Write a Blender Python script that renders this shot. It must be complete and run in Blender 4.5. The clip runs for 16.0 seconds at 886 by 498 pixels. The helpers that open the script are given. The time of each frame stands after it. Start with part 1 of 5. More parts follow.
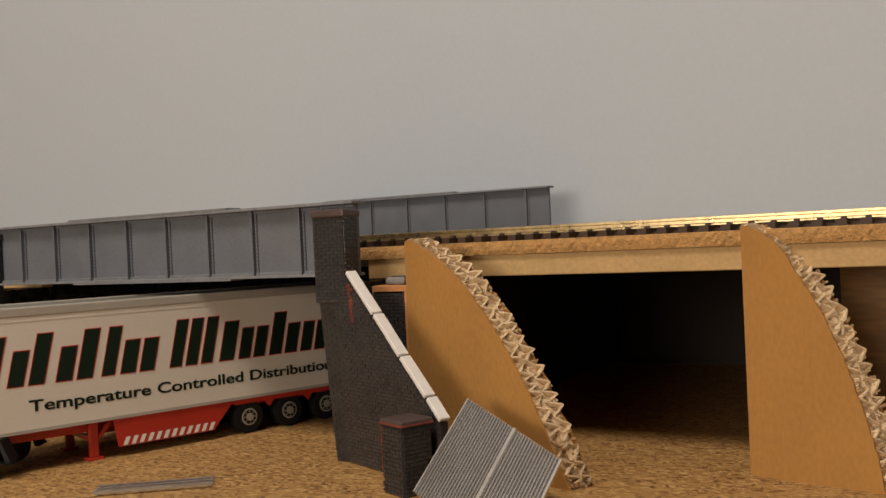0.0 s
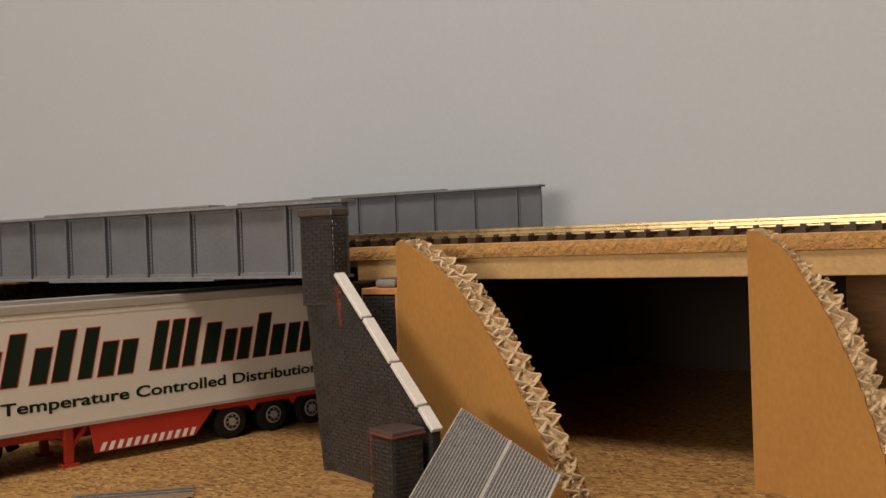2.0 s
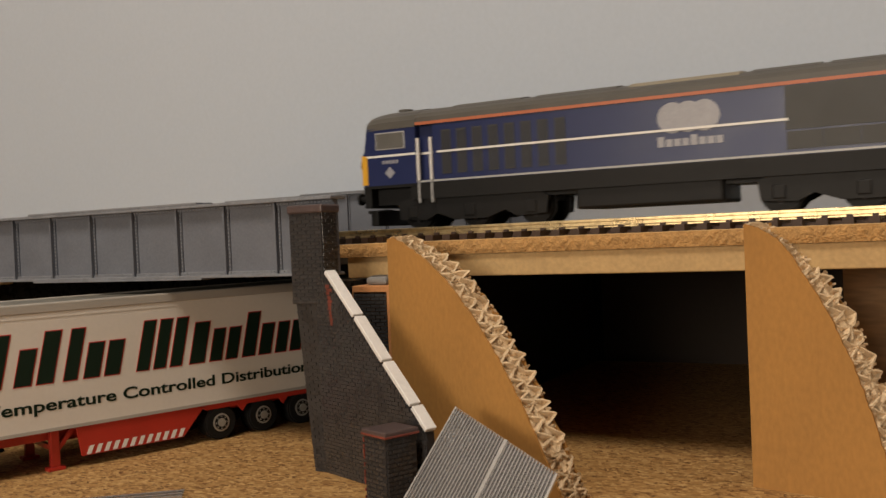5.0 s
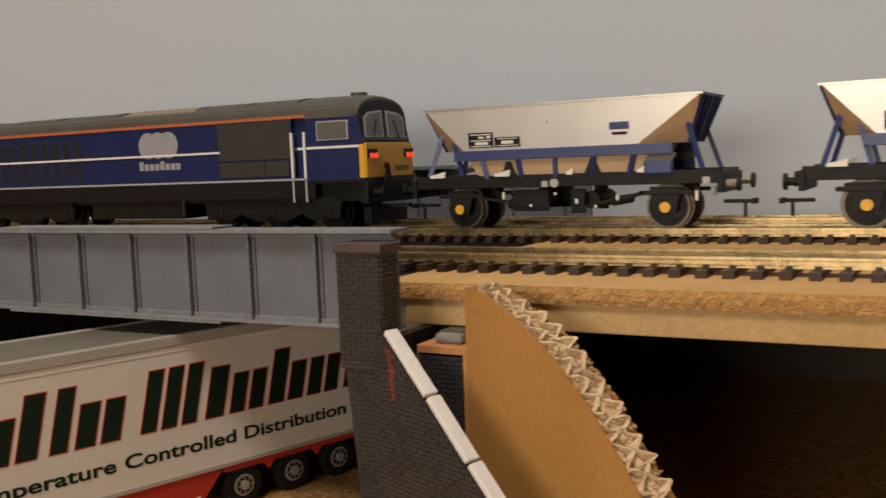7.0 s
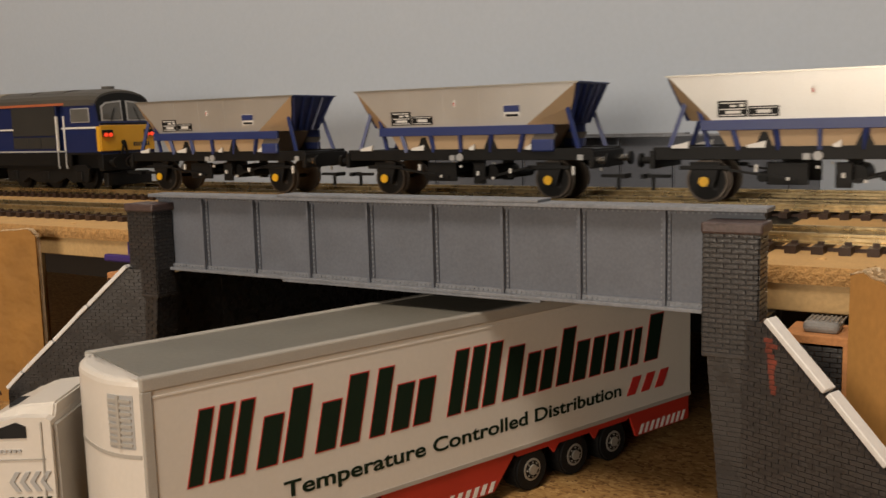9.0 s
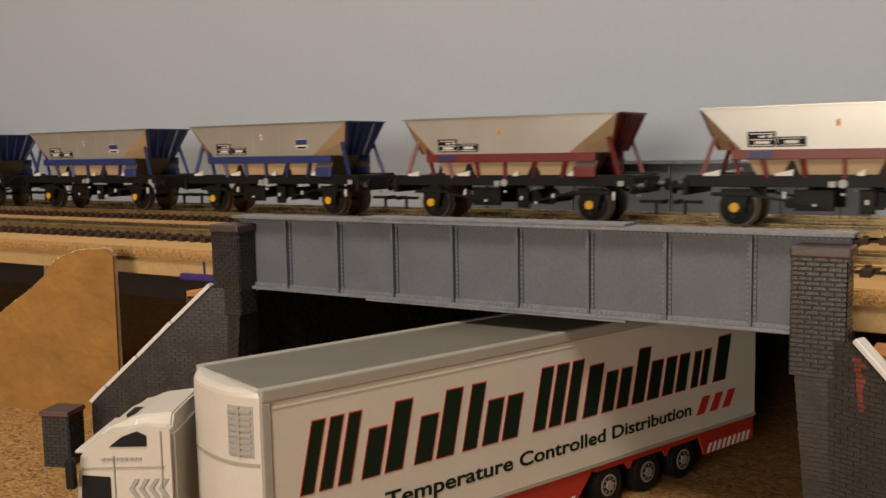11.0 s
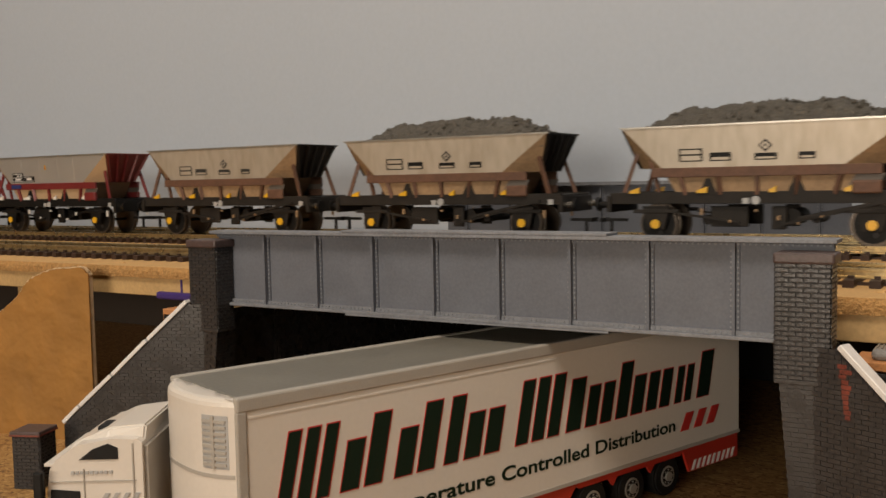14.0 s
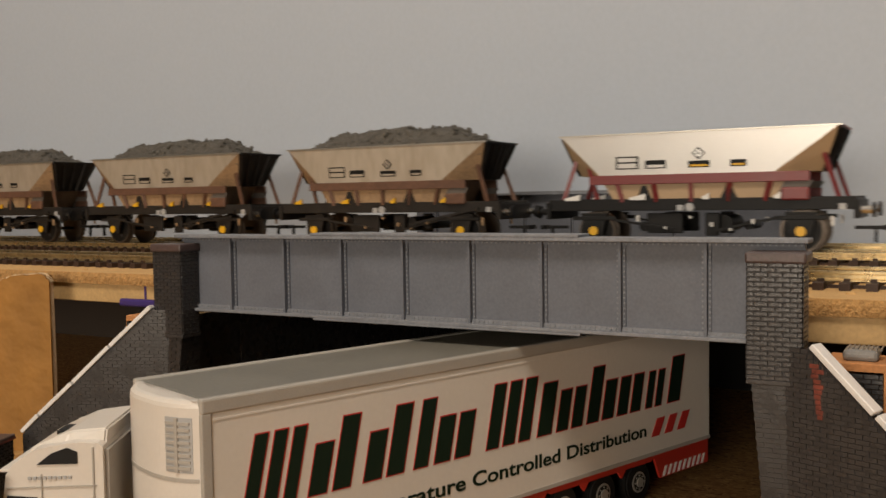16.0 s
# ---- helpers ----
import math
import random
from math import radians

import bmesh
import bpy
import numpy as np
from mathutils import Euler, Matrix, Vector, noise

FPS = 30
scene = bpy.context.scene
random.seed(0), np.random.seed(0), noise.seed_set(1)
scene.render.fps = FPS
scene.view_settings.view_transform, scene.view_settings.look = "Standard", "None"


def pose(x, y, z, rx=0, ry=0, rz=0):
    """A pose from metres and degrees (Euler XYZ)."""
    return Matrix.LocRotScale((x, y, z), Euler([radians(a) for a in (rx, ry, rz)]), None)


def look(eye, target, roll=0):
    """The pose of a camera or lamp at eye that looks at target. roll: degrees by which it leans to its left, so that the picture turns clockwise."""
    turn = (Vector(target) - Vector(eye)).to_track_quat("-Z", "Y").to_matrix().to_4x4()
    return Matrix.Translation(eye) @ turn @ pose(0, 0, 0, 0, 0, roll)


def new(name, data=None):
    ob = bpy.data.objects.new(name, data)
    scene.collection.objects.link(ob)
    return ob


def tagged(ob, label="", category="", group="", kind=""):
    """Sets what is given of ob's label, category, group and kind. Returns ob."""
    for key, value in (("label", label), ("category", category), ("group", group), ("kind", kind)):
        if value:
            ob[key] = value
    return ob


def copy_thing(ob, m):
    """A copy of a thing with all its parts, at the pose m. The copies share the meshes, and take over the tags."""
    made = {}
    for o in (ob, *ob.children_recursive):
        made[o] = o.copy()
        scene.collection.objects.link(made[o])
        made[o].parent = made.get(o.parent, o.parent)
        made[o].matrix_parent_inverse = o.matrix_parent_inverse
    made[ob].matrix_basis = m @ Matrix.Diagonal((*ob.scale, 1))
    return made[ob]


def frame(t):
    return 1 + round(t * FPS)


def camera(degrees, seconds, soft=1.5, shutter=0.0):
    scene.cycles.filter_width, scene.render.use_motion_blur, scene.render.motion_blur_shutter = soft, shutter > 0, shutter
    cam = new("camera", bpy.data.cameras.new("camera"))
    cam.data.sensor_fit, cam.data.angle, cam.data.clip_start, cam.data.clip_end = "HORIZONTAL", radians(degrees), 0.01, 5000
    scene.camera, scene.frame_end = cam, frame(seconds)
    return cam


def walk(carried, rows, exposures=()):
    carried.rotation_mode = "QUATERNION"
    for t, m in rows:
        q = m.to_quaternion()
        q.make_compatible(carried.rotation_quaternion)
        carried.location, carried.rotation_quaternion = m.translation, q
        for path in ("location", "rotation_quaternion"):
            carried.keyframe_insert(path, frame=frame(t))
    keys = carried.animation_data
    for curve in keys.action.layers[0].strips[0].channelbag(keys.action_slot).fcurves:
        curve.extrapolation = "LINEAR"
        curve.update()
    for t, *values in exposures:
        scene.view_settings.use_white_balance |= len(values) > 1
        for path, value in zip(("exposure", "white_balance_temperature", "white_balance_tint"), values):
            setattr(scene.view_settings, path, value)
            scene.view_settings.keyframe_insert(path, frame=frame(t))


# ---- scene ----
cam = camera(50.3, 16.0, soft=1.5, shutter=0.3)
PATH = [
    (0, (0.192, -0.236, 0.065), (-0.827, 1.485, 0.051), -2.7),
    (0.5, (0.189, -0.232, 0.069), (-0.819, 1.495, 0.02), -2.6),
    (1, (0.188, -0.228, 0.068), (-0.802, 1.509, 0.022), -2.4),
    (1.5, (0.186, -0.228, 0.067), (-0.806, 1.509, 0.037), -2.2),
    (2, (0.184, -0.228, 0.067), (-0.804, 1.511, 0.041), -2.1),
    (2.5, (0.184, -0.226, 0.066), (-0.809, 1.51, 0.026), -2.3),
    (3, (0.184, -0.224, 0.065), (-0.815, 1.508, 0.029), -2.3),
    (3.5, (0.186, -0.229, 0.064), (-0.801, 1.51, 0.054), -2.3),
    (6, (0.163, -0.209, 0.077), (-0.765, 1.561, 0.022), -2.4),
    (6.5, (0.143, -0.194, 0.09), (-0.752, 1.593, 0.014), -2.6),
    (7, (0.132, -0.18, 0.094), (-0.821, 1.569, -0.093), -2.3),
    (7.5, (0.106, -0.181, 0.099), (-0.869, 1.553, -0.109), -2.2),
    (8, (0.086, -0.191, 0.098), (-0.909, 1.53, -0.127), -2.0),
    (8.5, (0.074, -0.195, 0.102), (-0.949, 1.507, -0.13), -1.3),
    (9, (0.066, -0.2, 0.098), (-0.974, 1.488, -0.165), -1.5),
    (9.5, (0.059, -0.206, 0.101), (-1.01, 1.464, -0.166), -1.6),
    (9.7, (0.056, -0.21, 0.1), (-1.039, 1.442, -0.172), -1.5),
    (12, (0.055, -0.219, 0.098), (-0.988, 1.479, -0.08), -0.9),
    (12.5, (0.056, -0.215, 0.095), (-0.99, 1.478, -0.099), -1.1),
    (13, (0.056, -0.213, 0.093), (-0.985, 1.487, -0.074), -1.1),
    (13.5, (0.056, -0.214, 0.092), (-0.985, 1.487, -0.057), -1.2),
    (14, (0.054, -0.216, 0.093), (-0.981, 1.49, -0.049), -1.1),
    (14.5, (0.053, -0.218, 0.094), (-0.984, 1.486, -0.047), -0.6),
    (15, (0.053, -0.22, 0.096), (-0.974, 1.492, -0.029), -0.4),
    (15.5, (0.055, -0.218, 0.094), (-0.955, 1.505, -0.015), -0.7),
    (16, (0.052, -0.214, 0.089), (-0.924, 1.528, -0.018), -0.9),
]
walk(cam, [(t, look(eye, target, roll)) for t, eye, target, roll in PATH])

# ---- light ----
world = bpy.data.worlds.new("world")
world.use_nodes = True
world.node_tree.nodes["Background"].inputs[0].default_value = (0.5, 0.45, 0.4, 1)
world.node_tree.nodes["Background"].inputs[1].default_value = 0.05
scene.world = world
lamp = bpy.data.lights.new("ceiling_lamp", "AREA")
lamp.shape, lamp.size, lamp.energy, lamp.color = "DISK", 0.45, 14.2, (1.0, 0.87, 0.72)
new("ceiling_lamp", lamp).matrix_world = look((0.08, -0.72, 1.30), (-0.05, 0.05, 0.05))
# Unseen low source inferred from wall shadows, added to light faces under the bridge.
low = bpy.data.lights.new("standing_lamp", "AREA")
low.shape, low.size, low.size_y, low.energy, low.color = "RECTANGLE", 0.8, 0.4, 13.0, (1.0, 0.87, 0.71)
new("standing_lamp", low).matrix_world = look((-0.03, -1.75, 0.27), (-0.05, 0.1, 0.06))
scene.view_settings.exposure = 0.0

# ---- materials ----


def mat(name, color, rough=0.6, metal=0.0, var=0.25, scale=300.0, fine=2500.0, bump=0.15, depth=0.0003, tint=None, spec=0.5, emit=0.0, per_object=0.0, stretch=(1, 1, 1)):
    """Painted or bare surface: two scales of colour variation and a fine relief. Scales in 1/m."""
    m = bpy.data.materials.new(name)
    m.use_nodes = True
    nt = m.node_tree
    b = nt.nodes["Principled BSDF"]
    b.inputs["Roughness"].default_value, b.inputs["Metallic"].default_value = rough, metal
    b.inputs["Specular IOR Level"].default_value = spec
    co = nt.nodes.new("ShaderNodeTexCoord")
    n1, n2 = nt.nodes.new("ShaderNodeTexNoise"), nt.nodes.new("ShaderNodeTexNoise")
    n1.inputs["Scale"].default_value, n2.inputs["Scale"].default_value = scale, fine
    n1.inputs["Detail"].default_value, n2.inputs["Detail"].default_value = 4, 3
    mp = nt.nodes.new("ShaderNodeMapping")
    mp.inputs["Scale"].default_value = stretch
    nt.links.new(co.outputs["Object"], mp.inputs[0])
    for n in (n1, n2):
        nt.links.new(mp.outputs[0], n.inputs["Vector"])
    mix = nt.nodes.new("ShaderNodeMix")
    mix.data_type = "RGBA"
    ramp = nt.nodes.new("ShaderNodeMapRange")
    ramp.inputs[1].default_value, ramp.inputs[2].default_value = 0.3, 0.7
    add = nt.nodes.new("ShaderNodeMath")
    add.operation = "ADD"
    half = nt.nodes.new("ShaderNodeMath")
    half.operation = "MULTIPLY"
    half.inputs[1].default_value = 0.5
    nt.links.new(n1.outputs[0], add.inputs[0])
    nt.links.new(n2.outputs[0], add.inputs[1])
    nt.links.new(add.outputs[0], half.inputs[0])
    nt.links.new(half.outputs[0], ramp.inputs[0])
    last = ramp.outputs[0]
    if per_object:
        info = nt.nodes.new("ShaderNodeObjectInfo")
        mm = nt.nodes.new("ShaderNodeMix")
        mm.data_type = "FLOAT"
        mm.inputs[0].default_value = per_object
        nt.links.new(last, mm.inputs[2])
        nt.links.new(info.outputs["Random"], mm.inputs[3])
        last = mm.outputs[0]
    nt.links.new(last, mix.inputs[0])
    c2 = tint or [c * (1 - var) for c in color]
    mix.inputs[6].default_value = (*c2, 1)
    mix.inputs[7].default_value = (*[min(1, c * (1 + var * 0.4)) for c in color], 1)
    nt.links.new(mix.outputs[2], b.inputs["Base Color"])
    rr = nt.nodes.new("ShaderNodeMapRange")
    rr.inputs[3].default_value, rr.inputs[4].default_value = max(0.03, rough - 0.08), min(1, rough + 0.08)
    nt.links.new(n1.outputs[0], rr.inputs[0])
    nt.links.new(rr.outputs[0], b.inputs["Roughness"])
    bp = nt.nodes.new("ShaderNodeBump")
    bp.inputs["Strength"].default_value, bp.inputs["Distance"].default_value = bump, depth
    nt.links.new(n2.outputs[0], bp.inputs["Height"])
    nt.links.new(bp.outputs[0], b.inputs["Normal"])
    if emit:
        b.inputs["Emission Color"].default_value = (*color, 1)
        b.inputs["Emission Strength"].default_value = emit
    return m


def chip_mat():
    """Bare chipboard: flat wood flakes of many tones."""
    m = bpy.data.materials.new("chipboard")
    m.use_nodes = True
    nt = m.node_tree
    b = nt.nodes["Principled BSDF"]
    b.inputs["Roughness"].default_value = 0.75
    co = nt.nodes.new("ShaderNodeTexCoord")
    warp = nt.nodes.new("ShaderNodeTexNoise")
    warp.inputs["Scale"].default_value = 420
    mp = nt.nodes.new("ShaderNodeMapping")
    mp.inputs["Scale"].default_value = (720, 1150, 800)
    mp.inputs["Rotation"].default_value = (0, 0, 0.5)
    nt.links.new(co.outputs["Object"], mp.inputs[0])
    nt.links.new(co.outputs["Object"], warp.inputs[0])
    mixv = nt.nodes.new("ShaderNodeMix")
    mixv.data_type = "VECTOR"
    mixv.inputs[0].default_value = 0.5
    ad = nt.nodes.new("ShaderNodeVectorMath")
    ad.operation = "MULTIPLY_ADD"
    ad.inputs[1].default_value = (3, 3, 3)
    nt.links.new(warp.outputs["Color"], ad.inputs[0])
    nt.links.new(mp.outputs[0], ad.inputs[2])
    v = nt.nodes.new("ShaderNodeTexVoronoi")
    v.inputs["Scale"].default_value = 1.0
    nt.links.new(ad.outputs[0], v.inputs["Vector"])
    r = nt.nodes.new("ShaderNodeValToRGB")
    sep = nt.nodes.new("ShaderNodeSeparateColor")
    nt.links.new(v.outputs["Color"], sep.inputs[0])
    nt.links.new(sep.outputs[0], r.inputs[0])
    e = r.color_ramp.elements
    e[0].position, e[0].color = 0.0, (0.13, 0.058, 0.016, 1)
    e[1].position, e[1].color = 1.0, (0.50, 0.31, 0.12, 1)
    for p, c in ((0.1, (0.21, 0.10, 0.028, 1)), (0.3, (0.31, 0.165, 0.05, 1)), (0.7, (0.37, 0.21, 0.07, 1))):
        e.new(p).color = c
    nt.links.new(r.outputs[0], b.inputs["Base Color"])
    bp = nt.nodes.new("ShaderNodeBump")
    bp.inputs["Strength"].default_value, bp.inputs["Distance"].default_value = 0.25, 0.0003
    nt.links.new(sep.outputs[1], bp.inputs["Height"])
    nt.links.new(bp.outputs[0], b.inputs["Normal"])
    return m


CHIP = chip_mat()
WALL = mat("wall_paint", (0.45, 0.50, 0.575), 0.9, var=0.05, scale=3, fine=400, bump=0.05)
# Dark brown with dimness painted in, for an unseen wall and shaded panels.
DIM_BROWN = mat("dark_brown_painted_dimness", (0.045, 0.032, 0.023), 0.85, var=0.1, scale=3, fine=400, bump=0.05)
CEIL = mat("ceiling_paint", (0.78, 0.77, 0.75), 0.9, var=0.05, scale=3, fine=300, bump=0.05)
KRAFT = mat("kraft_cardboard", (0.39, 0.19, 0.045), 0.8, var=0.22, scale=45, fine=900, bump=0.15, stretch=(1, 1, 0.5))
CRUMPLED = mat("crumpled_kraft_cardboard", (0.34, 0.165, 0.036), 0.75, var=0.3, scale=30, fine=75, bump=0.6, depth=0.004)
PLY = mat("brown_plywood_grain", (0.24, 0.135, 0.055), 0.7, var=0.5, scale=160, fine=500, bump=0.2, stretch=(0.25, 1, 1.6))
TORN = mat("torn_corrugation_paper", (0.74, 0.57, 0.37), 0.95, var=0.28, scale=350, fine=2500, bump=0.5, depth=0.0006)
FIBRE = mat("fibreboard_edge", (0.50, 0.28, 0.10), 0.95, var=0.45, scale=500, fine=1800, bump=0.8, depth=0.001)
FIBRETOP = mat("fibreboard_top", (0.57, 0.345, 0.135), 0.9, var=0.2, scale=90, fine=1500, bump=0.3)
BEAM = mat("plywood_beam", (0.50, 0.33, 0.145), 0.75, var=0.25, scale=70, fine=900, bump=0.2)
GREY = mat("grey_painted_plastic", (0.135, 0.145, 0.172), 0.58, spec=0.3, var=0.22, scale=90, fine=1400, bump=0.12)
RIVET = mat("grey_drybrushed_plastic", (0.20, 0.21, 0.235), 0.5, var=0.35, scale=300, fine=1400, bump=0.2)
BRICK = mat("black_washed_brick", (0.042, 0.039, 0.039), 0.28, var=0.5, scale=260, fine=1500, bump=0.2, depth=0.0003, per_object=0.35)
MORTAR = mat("brick_joint", (0.022, 0.02, 0.021), 0.6, var=0.4, scale=400, fine=1800)
MAROON_CAP = mat("dark_red_coping", (0.085, 0.058, 0.056), 0.4, var=0.5, scale=180, fine=1500, bump=0.2)
BARE_RED = mat("bare_red_plastic", (0.22, 0.05, 0.032), 0.5, var=0.7, scale=260, fine=1500)
WHITE_STRIP = mat("white_styrene", (0.72, 0.70, 0.68), 0.45, var=0.12, scale=200, fine=900, bump=0.1)
BRIGHT = mat("bright_metal_trim", (0.78, 0.77, 0.76), 0.25, metal=0.75, var=0.2, scale=300, fine=900, bump=0.1)
ALU = mat("silver_sheet", (0.50, 0.49, 0.49), 0.25, metal=0.8, var=0.1, scale=90, fine=900, bump=0.02)
TR_WHITE = mat("white_gloss_diecast", (0.65, 0.605, 0.55), 0.32, var=0.05, scale=60, fine=900, bump=0.03)
TR_ROOF = mat("grey_roof_panel", (0.175, 0.165, 0.14), 0.42, var=0.2, scale=60, fine=900, bump=0.08)
TR_RAIL = mat("trailer_rail_grey", (0.38, 0.355, 0.32), 0.4, var=0.12, scale=100)
RED = mat("red_plastic", (0.42, 0.03, 0.018), 0.35, var=0.15, scale=100, bump=0.05)
REDINK = mat("red_print", (0.50, 0.035, 0.03), 0.35, var=0.06)
GREENINK = mat("dark_green_print", (0.006, 0.017, 0.009), 0.6, spec=0.2, var=0.1)
WHITEINK = mat("white_print", (0.72, 0.70, 0.67), 0.4, var=0.05)
GREYINK = mat("grey_print", (0.38, 0.38, 0.38), 0.4, var=0.1)
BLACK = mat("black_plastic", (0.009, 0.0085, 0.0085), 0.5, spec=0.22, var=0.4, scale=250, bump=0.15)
TYRE = mat("black_rubber", (0.009, 0.0085, 0.0085), 0.6, spec=0.25, var=0.3, scale=300, bump=0.2)
HUB = mat("silver_wheel_hub", (0.42, 0.40, 0.36), 0.35, metal=0.5, var=0.25, scale=400)
LBLUE = mat("dark_blue_livery", (0.014, 0.022, 0.085), 0.34, spec=0.35, var=0.15, scale=60, bump=0.06)
LGREY = mat("brown_grey_roof", (0.075, 0.068, 0.058), 0.5, var=0.25, scale=80)
LTAN = mat("tan_roof_panel", (0.24, 0.205, 0.145), 0.55, var=0.2, scale=80)
LDARK = mat("charcoal_panel", (0.03, 0.029, 0.027), 0.5, var=0.2, scale=90)
LGRILLE = mat("blue_black_louvre", (0.013, 0.015, 0.028), 0.5, var=0.3, scale=200)
ORANGE_LINE = mat("orange_cantrail_line", (0.42, 0.12, 0.05), 0.45, var=0.1)
YELLOW = mat("warning_yellow", (0.70, 0.36, 0.02), 0.4, var=0.1, scale=100)
AXLE_YELLOW = mat("axlebox_yellow", (0.72, 0.40, 0.015), 0.4, var=0.1)
TAIL = mat("tail_lamp_red", (0.9, 0.06, 0.02), 0.3, var=0.05, emit=0.8)
SILVERINK = mat("silver_grey_print", (0.30, 0.30, 0.33), 0.4, var=0.25, scale=300)
CABGLASS = mat("tinted_cab_glazing", (0.13, 0.125, 0.115), 0.12, var=0.2, scale=120, bump=0.02)
RAIL = mat("nickel_silver_rail", (0.50, 0.385, 0.21), 0.28, metal=0.8, var=0.5, scale=90, fine=600, bump=0.05)
SLEEPER = mat("dark_brown_sleeper", (0.055, 0.033, 0.024), 0.5, spec=0.25, var=0.3, scale=400, per_object=0.3)
W_SILVER = mat("silver_wagon_side", (0.66, 0.655, 0.64), 0.36, metal=0.7, var=0.08, scale=60, bump=0.04)
# Bare metal slope sheets with their shade painted in as tan.
W_SHADED = mat("shaded_tan_bare_slope", (0.46, 0.32, 0.19), 0.55, var=0.15, scale=90)
W_BLUE = mat("wagon_frame_blue", (0.025, 0.04, 0.15), 0.4, var=0.15, scale=90)
W_RED = mat("wagon_frame_maroon", (0.17, 0.022, 0.022), 0.4, var=0.2, scale=90)
W_WORN = mat("weathered_silver_side", (0.50, 0.45, 0.38), 0.45, metal=0.45, var=0.25, scale=70, fine=420, tint=(0.38, 0.32, 0.245), stretch=(1, 1, 0.22), bump=0.06)
W_RAIL = mat("dull_steel_edge", (0.46, 0.44, 0.40), 0.36, metal=0.8, var=0.15)
W_RUST = mat("weathered_brown_frame", (0.13, 0.062, 0.036), 0.65, var=0.4, scale=120, fine=700)
W_DIRT = mat("dirty_brown_slope", (0.34, 0.22, 0.12), 0.7, var=0.35, scale=120, fine=700)
W_BLACK = mat("dirty_underframe", (0.022, 0.018, 0.015), 0.6, spec=0.25, var=0.5, scale=200)
W_INSIDE = mat("hopper_inside", (0.12, 0.10, 0.085), 0.6, var=0.3, scale=100)
WHEEL = mat("dull_wheel_steel", (0.13, 0.105, 0.085), 0.4, metal=0.7, var=0.3, scale=300)
COAL = mat("coal_lumps", (0.10, 0.09, 0.075), 0.6, var=0.6, scale=500, fine=1800, bump=0.8, depth=0.001)
STEEL = mat("bright_steel", (0.6, 0.57, 0.52), 0.25, metal=1.0, var=0.1)
PURPLE = mat("purple_marker", (0.045, 0.025, 0.16), 0.5, var=0.15)
ORANGE_CORK = mat("orange_cork_block", (0.50, 0.22, 0.08), 0.85, var=0.3, scale=300, fine=1500, bump=0.4)
GLUE = mat("grey_resin_pad", (0.22, 0.21, 0.20), 0.3, var=0.3, scale=300)

# ---- mesh helpers (millimetres) ----


def box(bm, x0, x1, y0, y1, z0, z1, bev=0.0):
    r = bmesh.ops.create_cube(bm, size=1.0)
    for v in r["verts"]:
        v.co = Vector((x0 + (v.co.x + 0.5) * (x1 - x0), y0 + (v.co.y + 0.5) * (y1 - y0), z0 + (v.co.z + 0.5) * (z1 - z0)))
    if bev:
        es = {e for v in r["verts"] for e in v.link_edges}
        bmesh.ops.bevel(bm, geom=list(es), offset=bev, segments=2, affect="EDGES", profile=0.5)
    return bm


def cyl(bm, a, b, r, n=16, r2=None):
    """A cylinder or cone from a to b."""
    a, b = Vector(a), Vector(b)
    m = Matrix.Translation((a + b) / 2) @ (b - a).to_track_quat("Z", "Y").to_matrix().to_4x4()
    bmesh.ops.create_cone(bm, cap_ends=True, segments=n, radius1=r, radius2=r if r2 is None else r2, depth=(b - a).length, matrix=m)
    return bm


def bar(bm, a, b, w, h=None):
    """A square bar from a to b."""
    a, b = Vector(a), Vector(b)
    m = Matrix.Translation((a + b) / 2) @ (b - a).to_track_quat("Z", "Y").to_matrix().to_4x4() @ Matrix.Diagonal((w, h or w, (b - a).length, 1))
    bmesh.ops.create_cube(bm, size=1.0, matrix=m)
    return bm


def prism(bm, pts, origin, du, dv, dn):
    """A plate with the outline pts (u, v) in the plane origin + u*du + v*dv, as thick as dn."""
    o, du, dv, dn = Vector(origin), Vector(du), Vector(dv), Vector(dn)
    f = [bm.verts.new(o + u * du + v * dv) for u, v in pts]
    k = [bm.verts.new(p.co + dn) for p in f]
    n = len(f)
    bm.faces.new(f)
    bm.faces.new(k[::-1])
    for i in range(n):
        bm.faces.new((f[i], k[i], k[(i + 1) % n], f[(i + 1) % n]))
    return bm


def hull(bm, loops, caps=(True, True)):
    """Lofts closed loops of equal length."""
    rows = [[bm.verts.new(p) for p in l] for l in loops]
    n = len(rows[0])
    for a, b in zip(rows, rows[1:]):
        for i in range(n):
            try:
                bm.faces.new((a[i], a[(i + 1) % n], b[(i + 1) % n], b[i]))
            except ValueError:
                pass
    if caps[0]:
        bm.faces.new(rows[0][::-1])
    if caps[1]:
        bm.faces.new(rows[-1])
    return bm


def mesh_of(name, bm, material):
    bmesh.ops.recalc_face_normals(bm, faces=bm.faces)
    me = bpy.data.meshes.new(name)
    bmesh.ops.scale(bm, vec=(0.001, 0.001, 0.001), verts=bm.verts)
    bm.to_mesh(me)
    bm.free()
    me.materials.append(material)
    return me


def part(name, bm, material, parent=None, label=""):
    ob = new(name, mesh_of(name, bm, material))
    ob.parent = parent
    return tagged(ob, label=label)


def shared(name, me, parent, x=0, y=0, z=0):
    ob = new(name, me)
    ob.parent = parent
    ob.location = (x * 0.001, y * 0.001, z * 0.001)
    return ob


def thing(name, label, category, group="", kind="", m=None):
    ob = new(name)
    ob.empty_display_size = 0.01
    if m is not None:
        ob.matrix_world = m
    return tagged(ob, label, category, group, kind)


def B():
    return bmesh.new()


